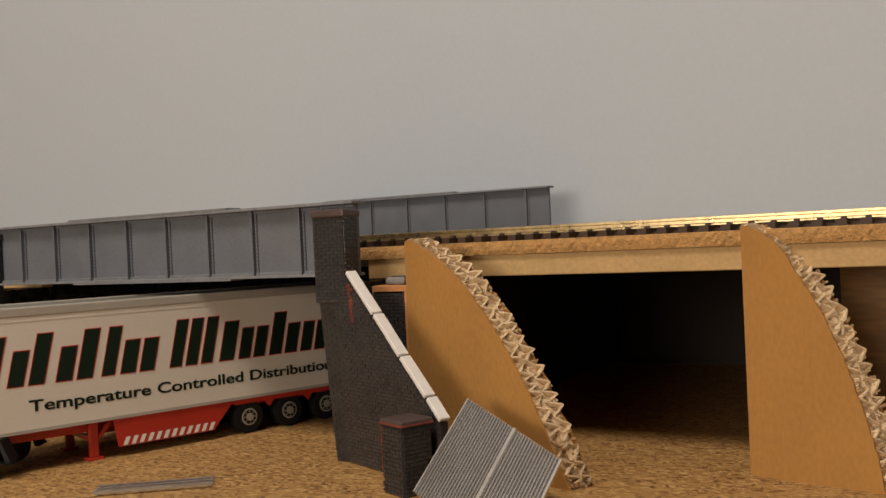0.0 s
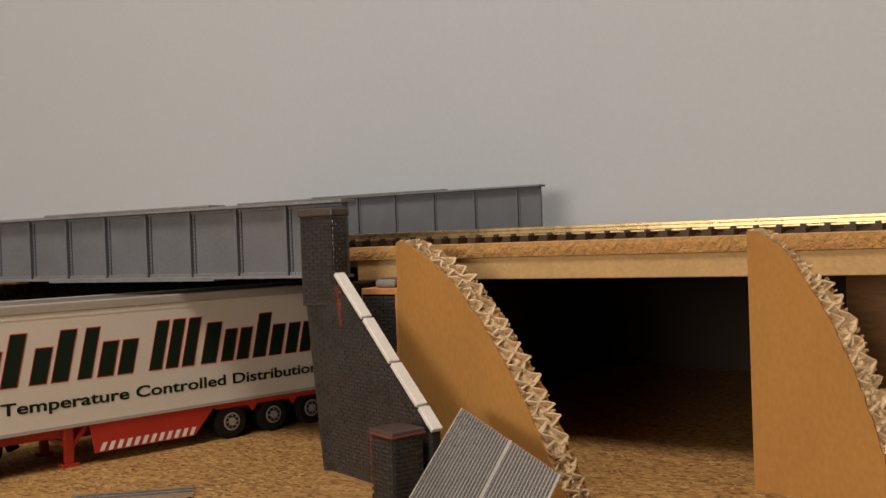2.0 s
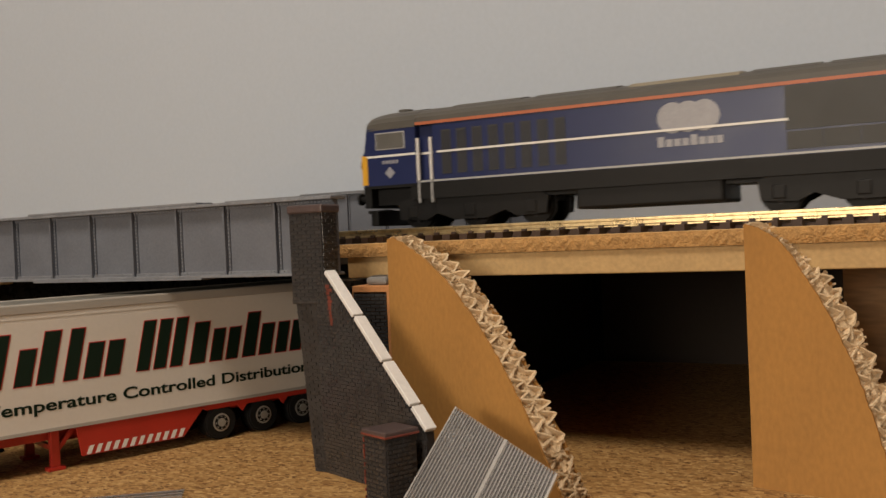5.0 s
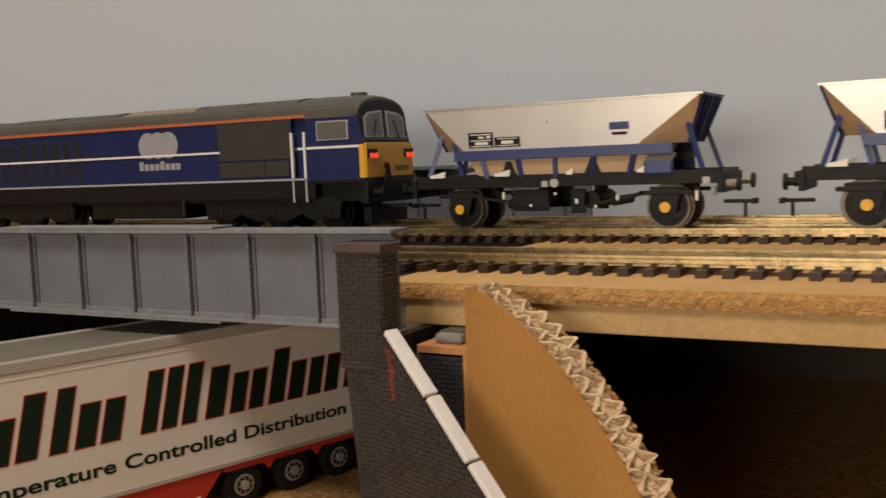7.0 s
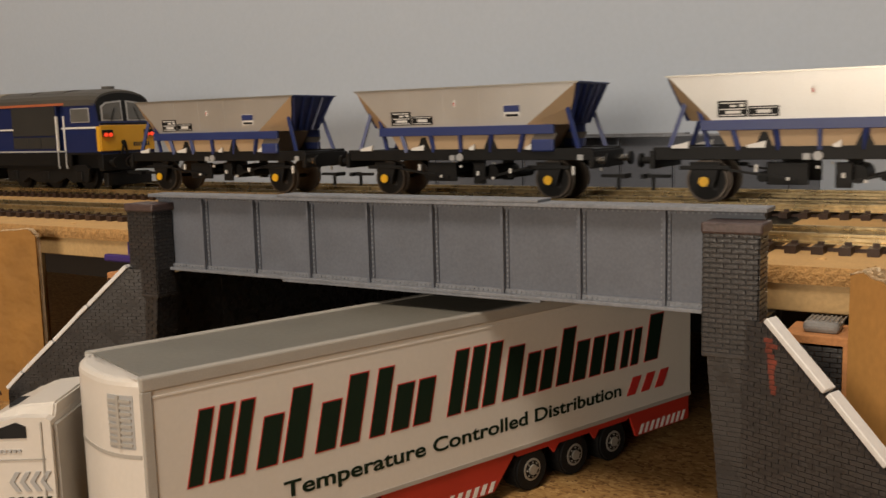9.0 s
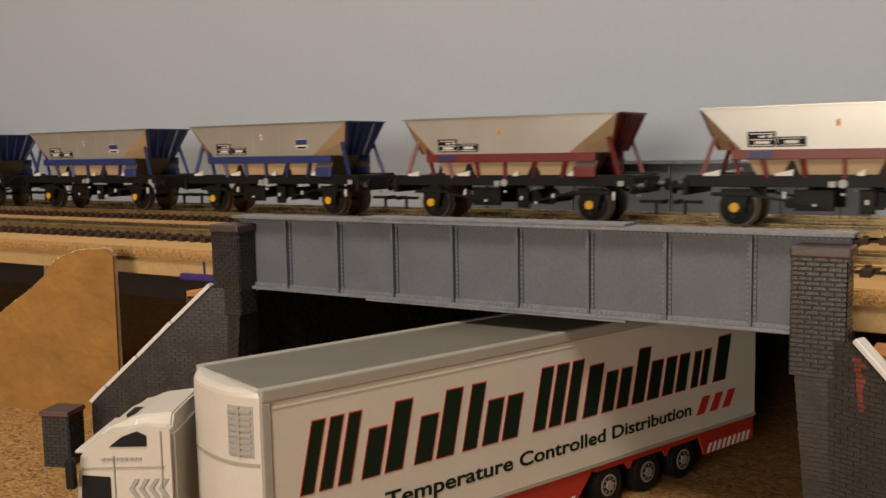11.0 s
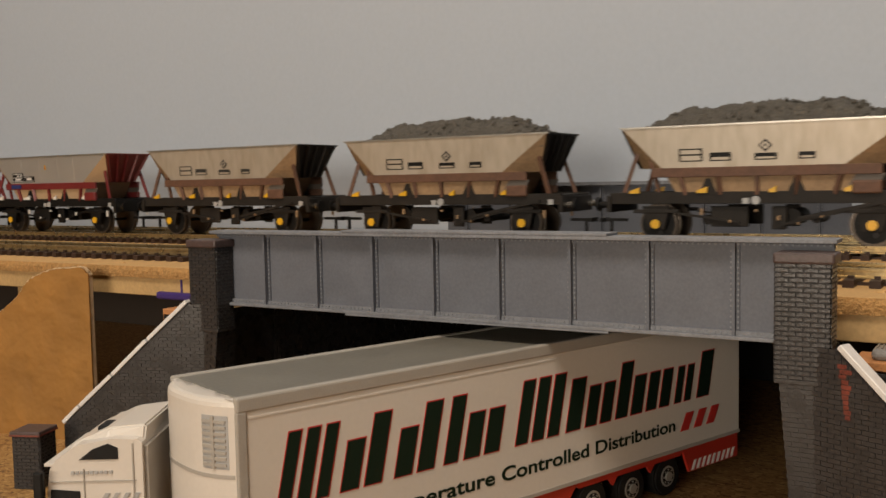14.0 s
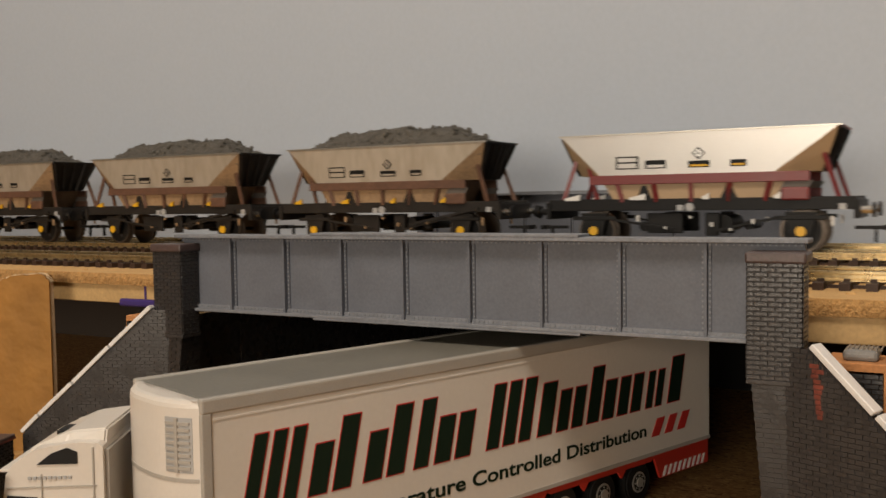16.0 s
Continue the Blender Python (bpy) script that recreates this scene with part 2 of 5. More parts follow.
def BX(*a, **k):
    return box(B(), *a, **k)


def structure(name, bm, material, label, category="wall"):
    return tagged(part(name, bm, material), label, category, kind="structure")


# ---- room and ground ----
structure("ground", BX(-2200, 2800, -1900, 232, -18, 0), CHIP, "bare golden brown chipboard baseboard", "baseboard")
structure("wall_north", BX(-2200, 2800, 232, 252, -18, 1500), WALL, "plain pale grey painted wall behind the railway", "wall")
structure("wall_south", BX(-2200, 2800, -1920, -1900, -18, 1500), WALL, "plain pale grey painted wall")
# Unseen wall, coloured dark so that silver wagon sides reflect darkness.
structure("wall_west", BX(-2220, -2200, -1920, 252, -18, 1500), DIM_BROWN, "unseen wall darkened for the wagon reflections")
structure("wall_east", BX(2800, 2820, -1920, 252, -18, 1500), WALL, "plain pale grey painted wall")
structure("ceiling", BX(-2220, 2820, -1920, 252, 1500, 1520), CEIL, "plain white ceiling", "ceiling")

# ---- raised trackbed ----
XL, XR = -2000.0, 2600.0
BT, BB, EB = 64.5, 60.5, 54.0
FRONT = 18.0


def rough_edge_board(name, x0, x1, label):
    t = thing(name, label, "trackbed board", kind="structure")
    part("top_sheet", BX(x0, x1, FRONT + 0.6, 222, BT - 0.6, BT), FIBRETOP, t, "smooth tan fibreboard surface")
    bm = B()
    n = int(min(x1, 420) - max(x0, -520))
    rows = []
    a = max(x0, -520)
    rng = random.Random(int(x0) + 7)
    for i in range(n + 1):
        x = a + i
        rows.append([(x, FRONT + 0.25 * rng.random(), BB), (x, FRONT + 0.55 * rng.random() - 0.35, BB + 1.3), (x, FRONT + 0.55 * rng.random() - 0.3, BB + 2.6), (x, FRONT + 0.3 + 0.4 * rng.random(), BT - 0.1 + 0.15 * rng.random()), (x, FRONT + 6, BT - 0.65), (x, FRONT + 6, BB)])
    hull(bm, rows)
    part("core", bm, FIBRE, t, "crumbly cut fibreboard edge")
    part("back_core", BX(x0, x1, FRONT + 6, 222, BB, BT - 0.65), FIBRE, t)
    for c, d in ((x0, max(x0, -520)), (min(x1, 420), x1)):
        if d - c > 2:
            part("core", BX(c, d, FRONT, FRONT + 6, BB, BT - 0.65), FIBRE, t)
    part("edge_beam", BX(max(x0, 12) if x0 > 0 else x0, x1 if x1 > 0 else -156, FRONT + 1.2, FRONT + 7, EB, BB - 0.1, bev=0.3), BEAM, t, "planed softwood edge beam")
    return t


rough_edge_board("trackbed_board_1", 6, XR, "tan fibreboard trackbed on a wooden edge beam")
rough_edge_board("trackbed_board_2", XL, -150, "tan fibreboard trackbed on a wooden edge beam")
# Deck, like the abutments, runs past the back girder to keep light out.
structure("bridge_deck", BX(-150, 6, 4.5, 222, BT - 3.5, BT - 0.3), BLACK, "black deck sheet under the rails on the bridge", "bridge deck")
# Dark tone of these panels paints in the shade under the trackbed.
structure("back_panel_1", BX(23, XR, 222, 228, 0, BT), DIM_BROWN, "panel closing the space under the trackbed, darkened for its shade", "panel")
structure("back_panel_2", BX(XL, -163, 222, 228, 0, BT), DIM_BROWN, "panel closing the space under the trackbed, darkened for its shade", "panel")
# Added black sheet that stands in for the shade behind the opening.
structure("back_panel_3", BX(-163, 23, 222, 228, 0, BT), BLACK, "black panel standing in for the shade behind the bridge opening", "panel")
structure("side_panel", BX(151, 330, 60, 64, 0, BB), PLY, "brown plywood panel with a wavy grain under the trackbed", "panel")
post = thing("support_post", "pale square softwood post under the trackbed", "post")
part("shaft", BX(-312, -292, 34, 54, 0, EB + 6, bev=0.5), BEAM, post)

# ---- bridge girders ----


def girder(x0, x1, y, zb, zt, ribs, label, step=(0.28, 0.72), face=-1):
    """Plate girder: web, flanges with a thicker middle, stiffeners with rivets on the side that faces the viewer."""
    t = thing("plate_girder", label, "bridge girder", group="girders of the bridge")
    part("web", BX(x0, x1, y, y + 1.6, zb + 0.6, zt - 0.6), GREY, t)
    f0, f1 = y - 3.2, y + 4.4
    part("top_flange", BX(x0 - 1, x1 + 1, f0, f1, zt - 1.0, zt, bev=0.18), RIVET, t)
    part("bottom_flange", BX(x0, x1, f0 + 0.8, f1 - 0.8, zb, zb + 0.9, bev=0.18), RIVET, t)
    a, b = x0 + (x1 - x0) * step[0], x0 + (x1 - x0) * step[1]
    part("top_cover_plate", BX(a, b, f0 - 0.1, f1, zt, zt + 0.7, bev=0.15), RIVET, t)
    part("bottom_cover_plate", BX(a, b, f0 + 0.7, f1 - 0.8, zb - 0.6, zb, bev=0.15), RIVET, t)
    part("top_angle", BX(x0, x1, y - 0.9, y, zt - 2.0, zt - 1.0), GREY, t)
    part("bottom_angle", BX(x0, x1, y - 0.9, y, zb + 0.9, zb + 1.9), RIVET, t)
    bm = BX(-0.35, 0.35, -1.9, 0, zb + 0.9, zt - 1.0)
    box(bm, -1.1, 1.1, -0.45, 0, zb + 1.8, zt - 1.9)
    rib = mesh_of("stiffener", bm, GREY)
    bm = B()
    z = zb + 2.6
    while z < zt - 2.4:
        for s in (-0.8, 0.8):
            bmesh.ops.create_cube(bm, size=0.42, matrix=Matrix.Translation((s, -0.55, z)))
        z += 1.25
    riv = mesh_of("rivets", bm, RIVET)
    for x in ribs:
        o = shared("stiffener", rib, t, x, y)
        tagged(shared("rivets", riv, o), kind="stuff")
    bm = B()
    x = x0 + 1
    while x < x1:
        bmesh.ops.create_cube(bm, size=0.4, matrix=Matrix.Translation((x, y - 1.0, zb + 1.4)))
        bmesh.ops.create_cube(bm, size=0.4, matrix=Matrix.Translation((x, y - 1.0, zt - 1.5)))
        x += 1.3
    tagged(part("riveting", bm, RIVET, t), kind="stuff")
    return t


girder(-160, 21, 0.9, 56.0, 79.2, [-140 + 20 * k for k in range(8)], "blue-grey riveted plate girder along the front of the bridge")
girder(-195, -3, 200, 62.0, 91.0, [-183 + 24 * k for k in range(8)], "dark blue-grey plate girder along the back of the bridge")
lb = thing("cross_beam", "dark grey beam under the bridge deck", "beam")
part("web", BX(-150, 10, 60, 66, 57.0, 61.0), GREY, lb)


# ---- brick work ----
BRICK_ME = {}


def brick_mesh(l, h, d):
    k = (round(l, 2), round(h, 2), round(d, 2))
    if k not in BRICK_ME:
        bm = BX(0, l, -d, 0.05, 0, h)
        top = [v for v in bm.verts if v.co.y < -d * 0.5]
        c = Vector((l / 2, 0, h / 2))
        for v in top:
            v.co.x = c.x + (v.co.x - c.x) * 0.93
            v.co.z = c.z + (v.co.z - c.z) * 0.80
        BRICK_ME[k] = mesh_of("brick", bm, BRICK)
    return BRICK_ME[k]


def brick_face(parent, width, height, l=3.0, h=1.05, d=0.22, name="brick_face", inside=None, joined=False, header=False):
    """Courses of bricks over a face in local x, z. inside(x, z): whether there is wall."""
    rng = random.Random(5)
    bm = B() if joined else None
    z, row = 0.0, 0
    while z + h * 0.7 < height:
        x = -(l / 2) * (row % 2)
        while x < width - 0.2:
            a, b = max(x, 0) + 0.1, min(x + l, width) - 0.1
            if b - a > 0.5 and (inside is None or inside((a + b) / 2, z + h / 2)):
                if joined:
                    dd = d * (0.7 + 0.6 * rng.random())
                    v0 = len(bm.verts)
                    box(bm, a, b, -dd, 0.05, z + 0.1, z + h - 0.08)
                else:
                    o = shared("brick", brick_mesh(b - a, h - 0.18, d), parent, a, 0.06 * rng.random(), z + 0.1)
            x += l
        z += h
        row += 1
    if joined:
        ob = part(name, bm, BRICK, parent)
        return tagged(ob, kind="stuff")


def face_at(parent, name, x, y, z, rz, bm_back):
    o = part(name, bm_back, MORTAR, parent)
    o.location = (x * 0.001, y * 0.001, z * 0.001)
    o.rotation_euler = (0, 0, radians(rz))
    return o


def pier(side):
    """Upper pier with cap, on a lower pier. side 1: east of the opening, -1: west."""
    x0, x1 = (10.2, 21.6) if side > 0 else (-165.6, -154.2)
    t = thing("brick_pier", "black-washed embossed brick pier with a dark red coping", "bridge pier", group="piers of the bridge")
    part("core", BX(x0 + 0.3, x1 - 0.3, -6.6, 0.6, 49, 74.2), MORTAR, t)
    part("coping", BX(x0 - 0.3, x1 + 0.8, -7.6, 1.4, 74.2, 76.6, bev=0.5), MAROON_CAP, t, "dark red chipped coping stone")
    f = face_at(t, "front_face", x0, -6.7, 49.2, 0, BX(0, x1 - x0, 0, 0.3, 0, 25))
    brick_face(f, x1 - x0, 25)
    s = face_at(t, "east_face", x1, -6.7, 49.2, 90, BX(0, 7.2, 0, 0.3, 0, 25))
    brick_face(s, 7.2, 25)
    w = face_at(t, "west_face", x0, 0.5, 49.2, -90, BX(0, 7.2, 0, 0.3, 0, 25))
    brick_face(w, 7.2, 25)
    part("string_course", BX(x0 - 0.1, x1 + 0.1, -6.9, 0.8, 48.2, 49.3, bev=0.2), BRICK, t)
    # lower pier, battered towards the foot
    if side > 0:
        a = [(x0 + 1.0, -6.3, 48.4), (x1, -6.3, 48.4), (x1, 2, 48.4), (x0 + 1.0, 2, 48.4)]
        b = [(x0 + 5.4, -6.8, 0), (x1 + 2, -6.8, 0), (x1 + 2, 2, 0), (x0 + 5.4, 2, 0)]
    else:
        a = [(x0, -6.3, 48.4), (x1 - 1.0, -6.3, 48.4), (x1 - 1.0, 2, 48.4), (x0, 2, 48.4)]
        b = [(x0 - 2, -7.4, 0), (x1 - 5.4, -7.4, 0), (x1 - 5.4, 2, 0), (x0 - 2, 2, 0)]
    part("battered_base", hull(B(), [b, a]), BRICK, t)
    tagged(courses(t, b, a, 46), kind="stuff")
    return t


def courses(parent, b, a, n):
    """Brick courses standing a little proud of a battered shaft."""
    bm = B()
    rng = random.Random(3)
    for i in range(n):
        k0, k1 = (i + 0.1) / n, (i + 0.88) / n
        lo = [Vector(p).lerp(Vector(q), k0) for p, q in zip(b, a)]
        hi = [Vector(p).lerp(Vector(q), k1) for p, q in zip(b, a)]
        for e in ((0, 1), (1, 2), (3, 0)):
            p, q, r, s = lo[e[0]], lo[e[1]], hi[e[1]], hi[e[0]]
            nrm = ((q - p).cross(s - p)).normalized()
            m = max(1, round((q - p).length / 3))
            for j in range(m):
                u0, u1 = max(0, (j + 0.04 - 0.5 * (i % 2)) / m), min(1, (j + 0.96 - 0.5 * (i % 2)) / m)
                out = nrm * (0.14 + 0.1 * rng.random())
                c = [p.lerp(q, u0), p.lerp(q, u1), s.lerp(r, u1), s.lerp(r, u0)]
                hull(bm, [[v for v in c], [v + out for v in c]], (False, True))
    return part("coursing", bm, BRICK, parent)


def wing_wall(side):
    """Sloping brick wing wall with a white coping strip in lengths."""
    t = thing("wing_wall", "black-washed brick wing wall with a white strip along its slope", "wing wall", group="wing walls of the bridge")
    ang = -22.0
    L = 44.0
    h0, h1 = 57.0, 17.5
    ox = 23.2 if side > 0 else -165.2
    m = pose(ox * 0.001, -0.0070, 0, 0, 0, ang) if side > 0 else pose(ox * 0.001, -0.0070, 0, 0, 0, ang + 44.0 + 180.0)
    t.matrix_world = m
    s = 1 if side > 0 else -1
    y0, y1 = (-1.2, 1.2)

    def top(x):
        return h0 + (h1 - h0) * x / L
    part("core", prism(B(), [(-6, 0), (L, 0), (L, h1), (0, h0), (-6, h0 - 6)], (0, y0, 0), (1, 0, 0), (0, 0, 1), (0, y1 - y0, 0)), MORTAR, t)
    bm, red = B(), B()
    rng = random.Random(9)
    z, row = 0.0, 0
    while z < h0 - 1:
        x = -6 - 1.5 * (row % 2)
        while x < L:
            a, b = max(x, -6) + 0.08, min(x + 3, L, (h0 - z - 1.1) * L / (h0 - h1)) - 0.08
            if b - a > 0.5:
                d = 0.16 + 0.1 * rng.random()
                box(bm, a, b, (y0 - d) if s > 0 else y1 - 0.02, (y0 + 0.02) if s > 0 else y1 + d, z + 0.08, z + 0.97)
            x += 3
        z += 1.05
        row += 1
    tagged(part("bricks", bm, BRICK, t), kind="stuff")
    cuts = [0, 0.315, 0.60, 0.86, 1.0]
    n = (Vector((L, 0, h1)) - Vector((0, 0, h0))).normalized()
    up = Vector((-n.z, 0, n.x))
    for i, (a, b) in enumerate(zip(cuts, cuts[1:])):
        p = Vector((0, 0, h0)).lerp(Vector((L, 0, h1)), a + 0.006) + up * (0.9 + 0.12 * (i % 2))
        q = Vector((0, 0, h0)).lerp(Vector((L, 0, h1)), b - 0.006) + up * (0.9 - 0.1 * (i % 2))
        bm = bar(B(), p, q, 3.4, 1.3)
        bmesh.ops.bevel(bm, geom=list(bm.edges), offset=0.18, segments=1, affect="EDGES")
        part("coping_strip", bm, WHITE_STRIP, t, "white styrene coping strip")
    if side > 0:
        for k in range(11):
            zz = h0 - 4.2 - 1.05 * k
            xa = 0.5 + 0.16 * k + 0.5 * rng.random()
            xb = min(xa + (3.0 - 0.17 * k) * (0.6 + 0.5 * rng.random()), (h0 - zz - 1.1) * L / (h0 - h1) - 0.3)
            if xb - xa > 0.4:
                box(red, xa, xb, y0 - 0.3, y0, zz + 0.06, zz + 0.98, bev=0.08)
        tagged(part("worn_bricks", red, BARE_RED, t, "bricks rubbed back to bare red plastic"), kind="stuff")
    else:
        red.free()
    return t


def pillar(x, y, rz, dz=0.0):
    t = thing("end_pillar", "small dark brick pillar with a worn red coping at the wing wall's foot", "brick pillar", group="end pillars", m=pose(x * 0.001, y * 0.001, 0, 0, 0, rz))
    part("core", BX(-4.4, 4.4, -4.4, 4.4, 0, 16.6 + dz), MORTAR, t)
    part("coping", BX(-5.1, 5.1, -5.1, 5.1, 16.6 + dz, 18.3 + dz, bev=0.35), MAROON_CAP, t, "worn dark red coping")
    part("coping_edge", BX(-5.2, 5.2, -5.2, 5.2, 16.75 + dz, 17.3 + dz, bev=0.1), BARE_RED, t, "bare red edge of the coping")
    for k in range(4):
        f = part("face", BX(-4.4, 4.4, 0, 0.2, 0.1, 16.5 + dz), MORTAR, t)
        f.matrix_basis = pose(0, 0, 0, 0, 0, 90 * k) @ pose(0, -0.0046, 0)
        chips = B()
        for q in range(14 if dz and k == 0 else 0):
            zz = 0.6 + (15.0 + dz) * ((q * 0.37 + k * 0.21) % 1)
            box(chips, -4.75, -4.3, -0.32, 0.1, zz, zz + 0.7 + 0.25 * (q % 3))
        if dz and k == 0:
            part("worn_edge", chips, BARE_RED, f, "bare red chips along the corner")
        rng = random.Random(k)
        for row in range(int((16.4 + dz) / 1.09)):
            for c in range(3):
                a = -4.4 + 3 * c - 1.5 * (row % 2)
                p, q = max(a, -4.4) + 0.08, min(a + 3, 4.4) - 0.08
                if q - p > 0.6:
                    shared("brick", brick_mesh(q - p, 0.9, 0.22), f, p, 0.05 * rng.random(), row * 1.09 + 0.15)
    return t


pier(1), pier(-1)
wing_wall(1), wing_wall(-1)
pillar(56.0, -29.5, -22, 1.4), pillar(-208.6, -33.5, 22)


def abutment(name, x, label):
    t = thing(name, label, "abutment")
    part("core", BX(x, x + 3, 26, 221, 0, 60.3), MORTAR, t)
    part("return_wall", BX(x, x + 3, 2.3, 26, 0, 53.8), BRICK, t)
    f = face_at(t, "brick_skin", x + (0 if x > 0 else 3), 219 if x > 0 else 26, 0, -90 if x > 0 else 90, BX(0, 193, -0.05, 0, 0, 60))
    brick_face(f, 193, 59, l=3.0, joined=True, name="bricks", h=2.1)


abutment("abutment_east", 16.5, "black brick abutment wall under the bridge")
abutment("abutment_west", -163.5, "black brick abutment wall under the bridge")


def cork_block(x0, x1, y0, y1, pad):
    t = thing("packing_block", "brick-faced block with a bare orange cork top beside the pier", "block", group="packing blocks")
    part("core", BX(x0, x1, y0 + 0.4, y1, 0, 52.6, bev=0.3), ORANGE_CORK, t, "orange cork core")
    f = face_at(t, "brick_skin", x0 + 0.4, y0 + 0.4, 0, 0, BX(0, x1 - x0 - 1.4, 0, 0.1, 0, 50.8))
    brick_face(f, x1 - x0 - 1.4, 50.4, joined=True, name="bricks")
    if pad:
        bm = BX(x0 + 3.4, x1 - 2.2, y0 + 2.5, y1 - 3, 52.6, 55.0, bev=0.9)
        p = tagged(part("resin_pad", bm, GLUE), "shiny grey ribbed resin pad on the cork block", "pad")
        for i in range(8):
            part("pad_rib", BX(x0 + 4.2 + i * 0.95, x0 + 4.5 + i * 0.95, y0 + 4, y1 - 4, 54.9, 55.3), GLUE, p)


cork_block(24.6, 37.4, 2.2, 15.8, True)
cork_block(-188.5, -167.5, 2.2, 15.8, False)

# ---- cardboard formers ----


def former(x, y, z, rz, prof, thick, label, mirror=1, seed=1, slope=0.0, paper=None):
    """Corrugated cardboard former: two liners, a middle liner and torn flutes along the curved edge."""
    t = thing("cardboard_former", label, "cardboard former", group="cardboard formers", m=pose(x * 0.001, y * 0.001, 0, 0, 0, rz))
    rng = random.Random(seed)
    # smooth the outline
    pts = []
    for i in range(len(prof) - 1):
        p0, p1, p2, p3 = prof[max(i - 1, 0)], prof[i], prof[i + 1], prof[min(i + 2, len(prof) - 1)]
        for k in range(8):
            u = k / 8
            pts.append([0.5 * ((2 * p1[j]) + (p2[j] - p0[j]) * u + (2 * p0[j] - 5 * p1[j] + 4 * p2[j] - p3[j]) * u * u + (3 * p1[j] - p0[j] - 3 * p2[j] + p3[j]) * u ** 3) for j in (0, 1)])
    pts.append(list(prof[-1]))

    run = [0.0]
    for p, q in zip(pts, pts[1:]):
        run.append(run[-1] + math.dist(p, q))

    def outset(i, depth):
        """How far the torn edge stands out at this depth of the board: it was torn on a slant."""
        return slope * depth / thick * min(1.0, run[i] / 25.0)

    def outline(j, depth):
        o = []
        for i, (a, b) in enumerate(pts[:-1]):
            tx, tz = pts[i + 1][0] - a, pts[i + 1][1] - b
            k = math.hypot(tx, tz)
            w = outset(i, depth)
            o.append((mirror * (a - w * tz / k + j * (rng.random() - 0.5)), max(0.1, b + w * tx / k + j * (rng.random() - 0.5))))
        return o + [(mirror * (pts[-1][0] + outset(len(pts) - 1, depth)), 0), (0, 0)]
    for name, yy, w, j in (("front_liner", 0, 0.7, 0.45), ("middle_liner", thick / 2 - 0.3, 0.6, 1.2), ("back_liner", thick - 0.7, 0.7, 1.3)):
        o = outline(j, yy if name != "back_liner" else yy * 0.45)
        if name == "middle_liner":
            o = [(a * 0.985, b * 0.985) for a, b in o]
        part(name, prism(B(), o, (0, yy, 0), (1, 0, 0), (0, 0, 1), (0, w, 0)), TORN if name == "middle_liner" else (paper or KRAFT), t, "brown kraft paper liner")
    # flutes
    for name, ya, yb in (("front_fluting", 0.6, thick / 2 - 0.1), ("back_fluting", thick / 2 + 0.1, thick - 0.6)):
        bm = B()
        cum = [0]
        for p, q in zip(pts, pts[1:]):
            cum.append(cum[-1] + math.dist(p, q))
        s, side, last = 0.0, 0, None
        while s < cum[-1]:
            i = max(k for k in range(len(cum) - 1) if cum[k] <= s)
            u = (s - cum[i]) / max(1e-6, cum[i + 1] - cum[i])
            px, pz = pts[i][0] + u * (pts[i + 1][0] - pts[i][0]), pts[i][1] + u * (pts[i + 1][1] - pts[i][1])
            tx, tz = pts[i + 1][0] - pts[i][0], pts[i + 1][1] - pts[i][1]
            k = math.hypot(tx, tz)
            nx, nz = tz / k, -tx / k
            yy = (ya, (ya + yb) / 2 + 0.3 * (rng.random() - 0.5), yb, (ya + yb) / 2 + 0.3 * (rng.random() - 0.5))[side % 4]
            out = 1.3 * (rng.random() - 0.5) + outset(i, yy)
            row = []
            for dep, jj in ((-out, 0.2), (1.2, 0.3), (3.2, 0.1)):
                row.append(Vector((mirror * (px + nx * dep), yy + jj * (rng.random() - 0.5), max(0.0, pz + nz * dep))))
            row2 = [v + Vector((mirror * tx / k * 0.5, 0.16, tz / k * 0.5)) for v in row]
            vs = [[bm.verts.new(v) for v in row], [bm.verts.new(v) for v in row2]]
            if last:
                for a in (0, 1):
                    for b in (0, 1):
                        bm.faces.new((last[a][b], vs[a][b], vs[a][b + 1], last[a][b + 1]))
                bm.faces.new((last[0][0], vs[0][0], vs[1][0], last[1][0]))
            last = vs
            side += 1
            s += 0.5 + 1.5 * rng.random() ** 1.5
        part(name, bm, TORN, t, "torn pale corrugated paper")
        o = [(a * 0.985, max(0, b * 0.985 - 0.2)) for a, b in outline(0.3, ya)]
        scraps = B()
        for _ in range(len(pts) * 7):
            i = rng.randrange(len(pts) - 1)
            p, yy = pts[i], ya + (yb - ya) * rng.random()
            w = outset(i, yy) * 0.8
            c = Vector((mirror * (p[0] + w - 0.4 * rng.random()), yy, max(0.8, p[1] + w * 0.4 - 0.5 * rng.random())))
            vs = []
            for q in range(4):
                an = q * math.pi / 2 + rng.random()
                r = 0.3 + 0.8 * rng.random()
                vs.append(scraps.verts.new(c + Vector((mirror * r * 0.6 * math.cos(an), r * 0.7 * math.sin(an), r * 0.6 * math.cos(an + 1.2)))))
            top = scraps.verts.new(c + Vector((mirror * 0.4, 0, 0.5)))
            for q in range(4):
                scraps.faces.new((vs[q], vs[(q + 1) % 4], top))
            scraps.faces.new(vs[::-1])
        part("torn_paper", scraps, TORN, t, "pale torn paper fluff")
        part("inner_fill", prism(B(), o, (0, ya, 0), (1, 0, 0), (0, 0, 1), (0, yb - ya, 0)), TORN, t)
    return t


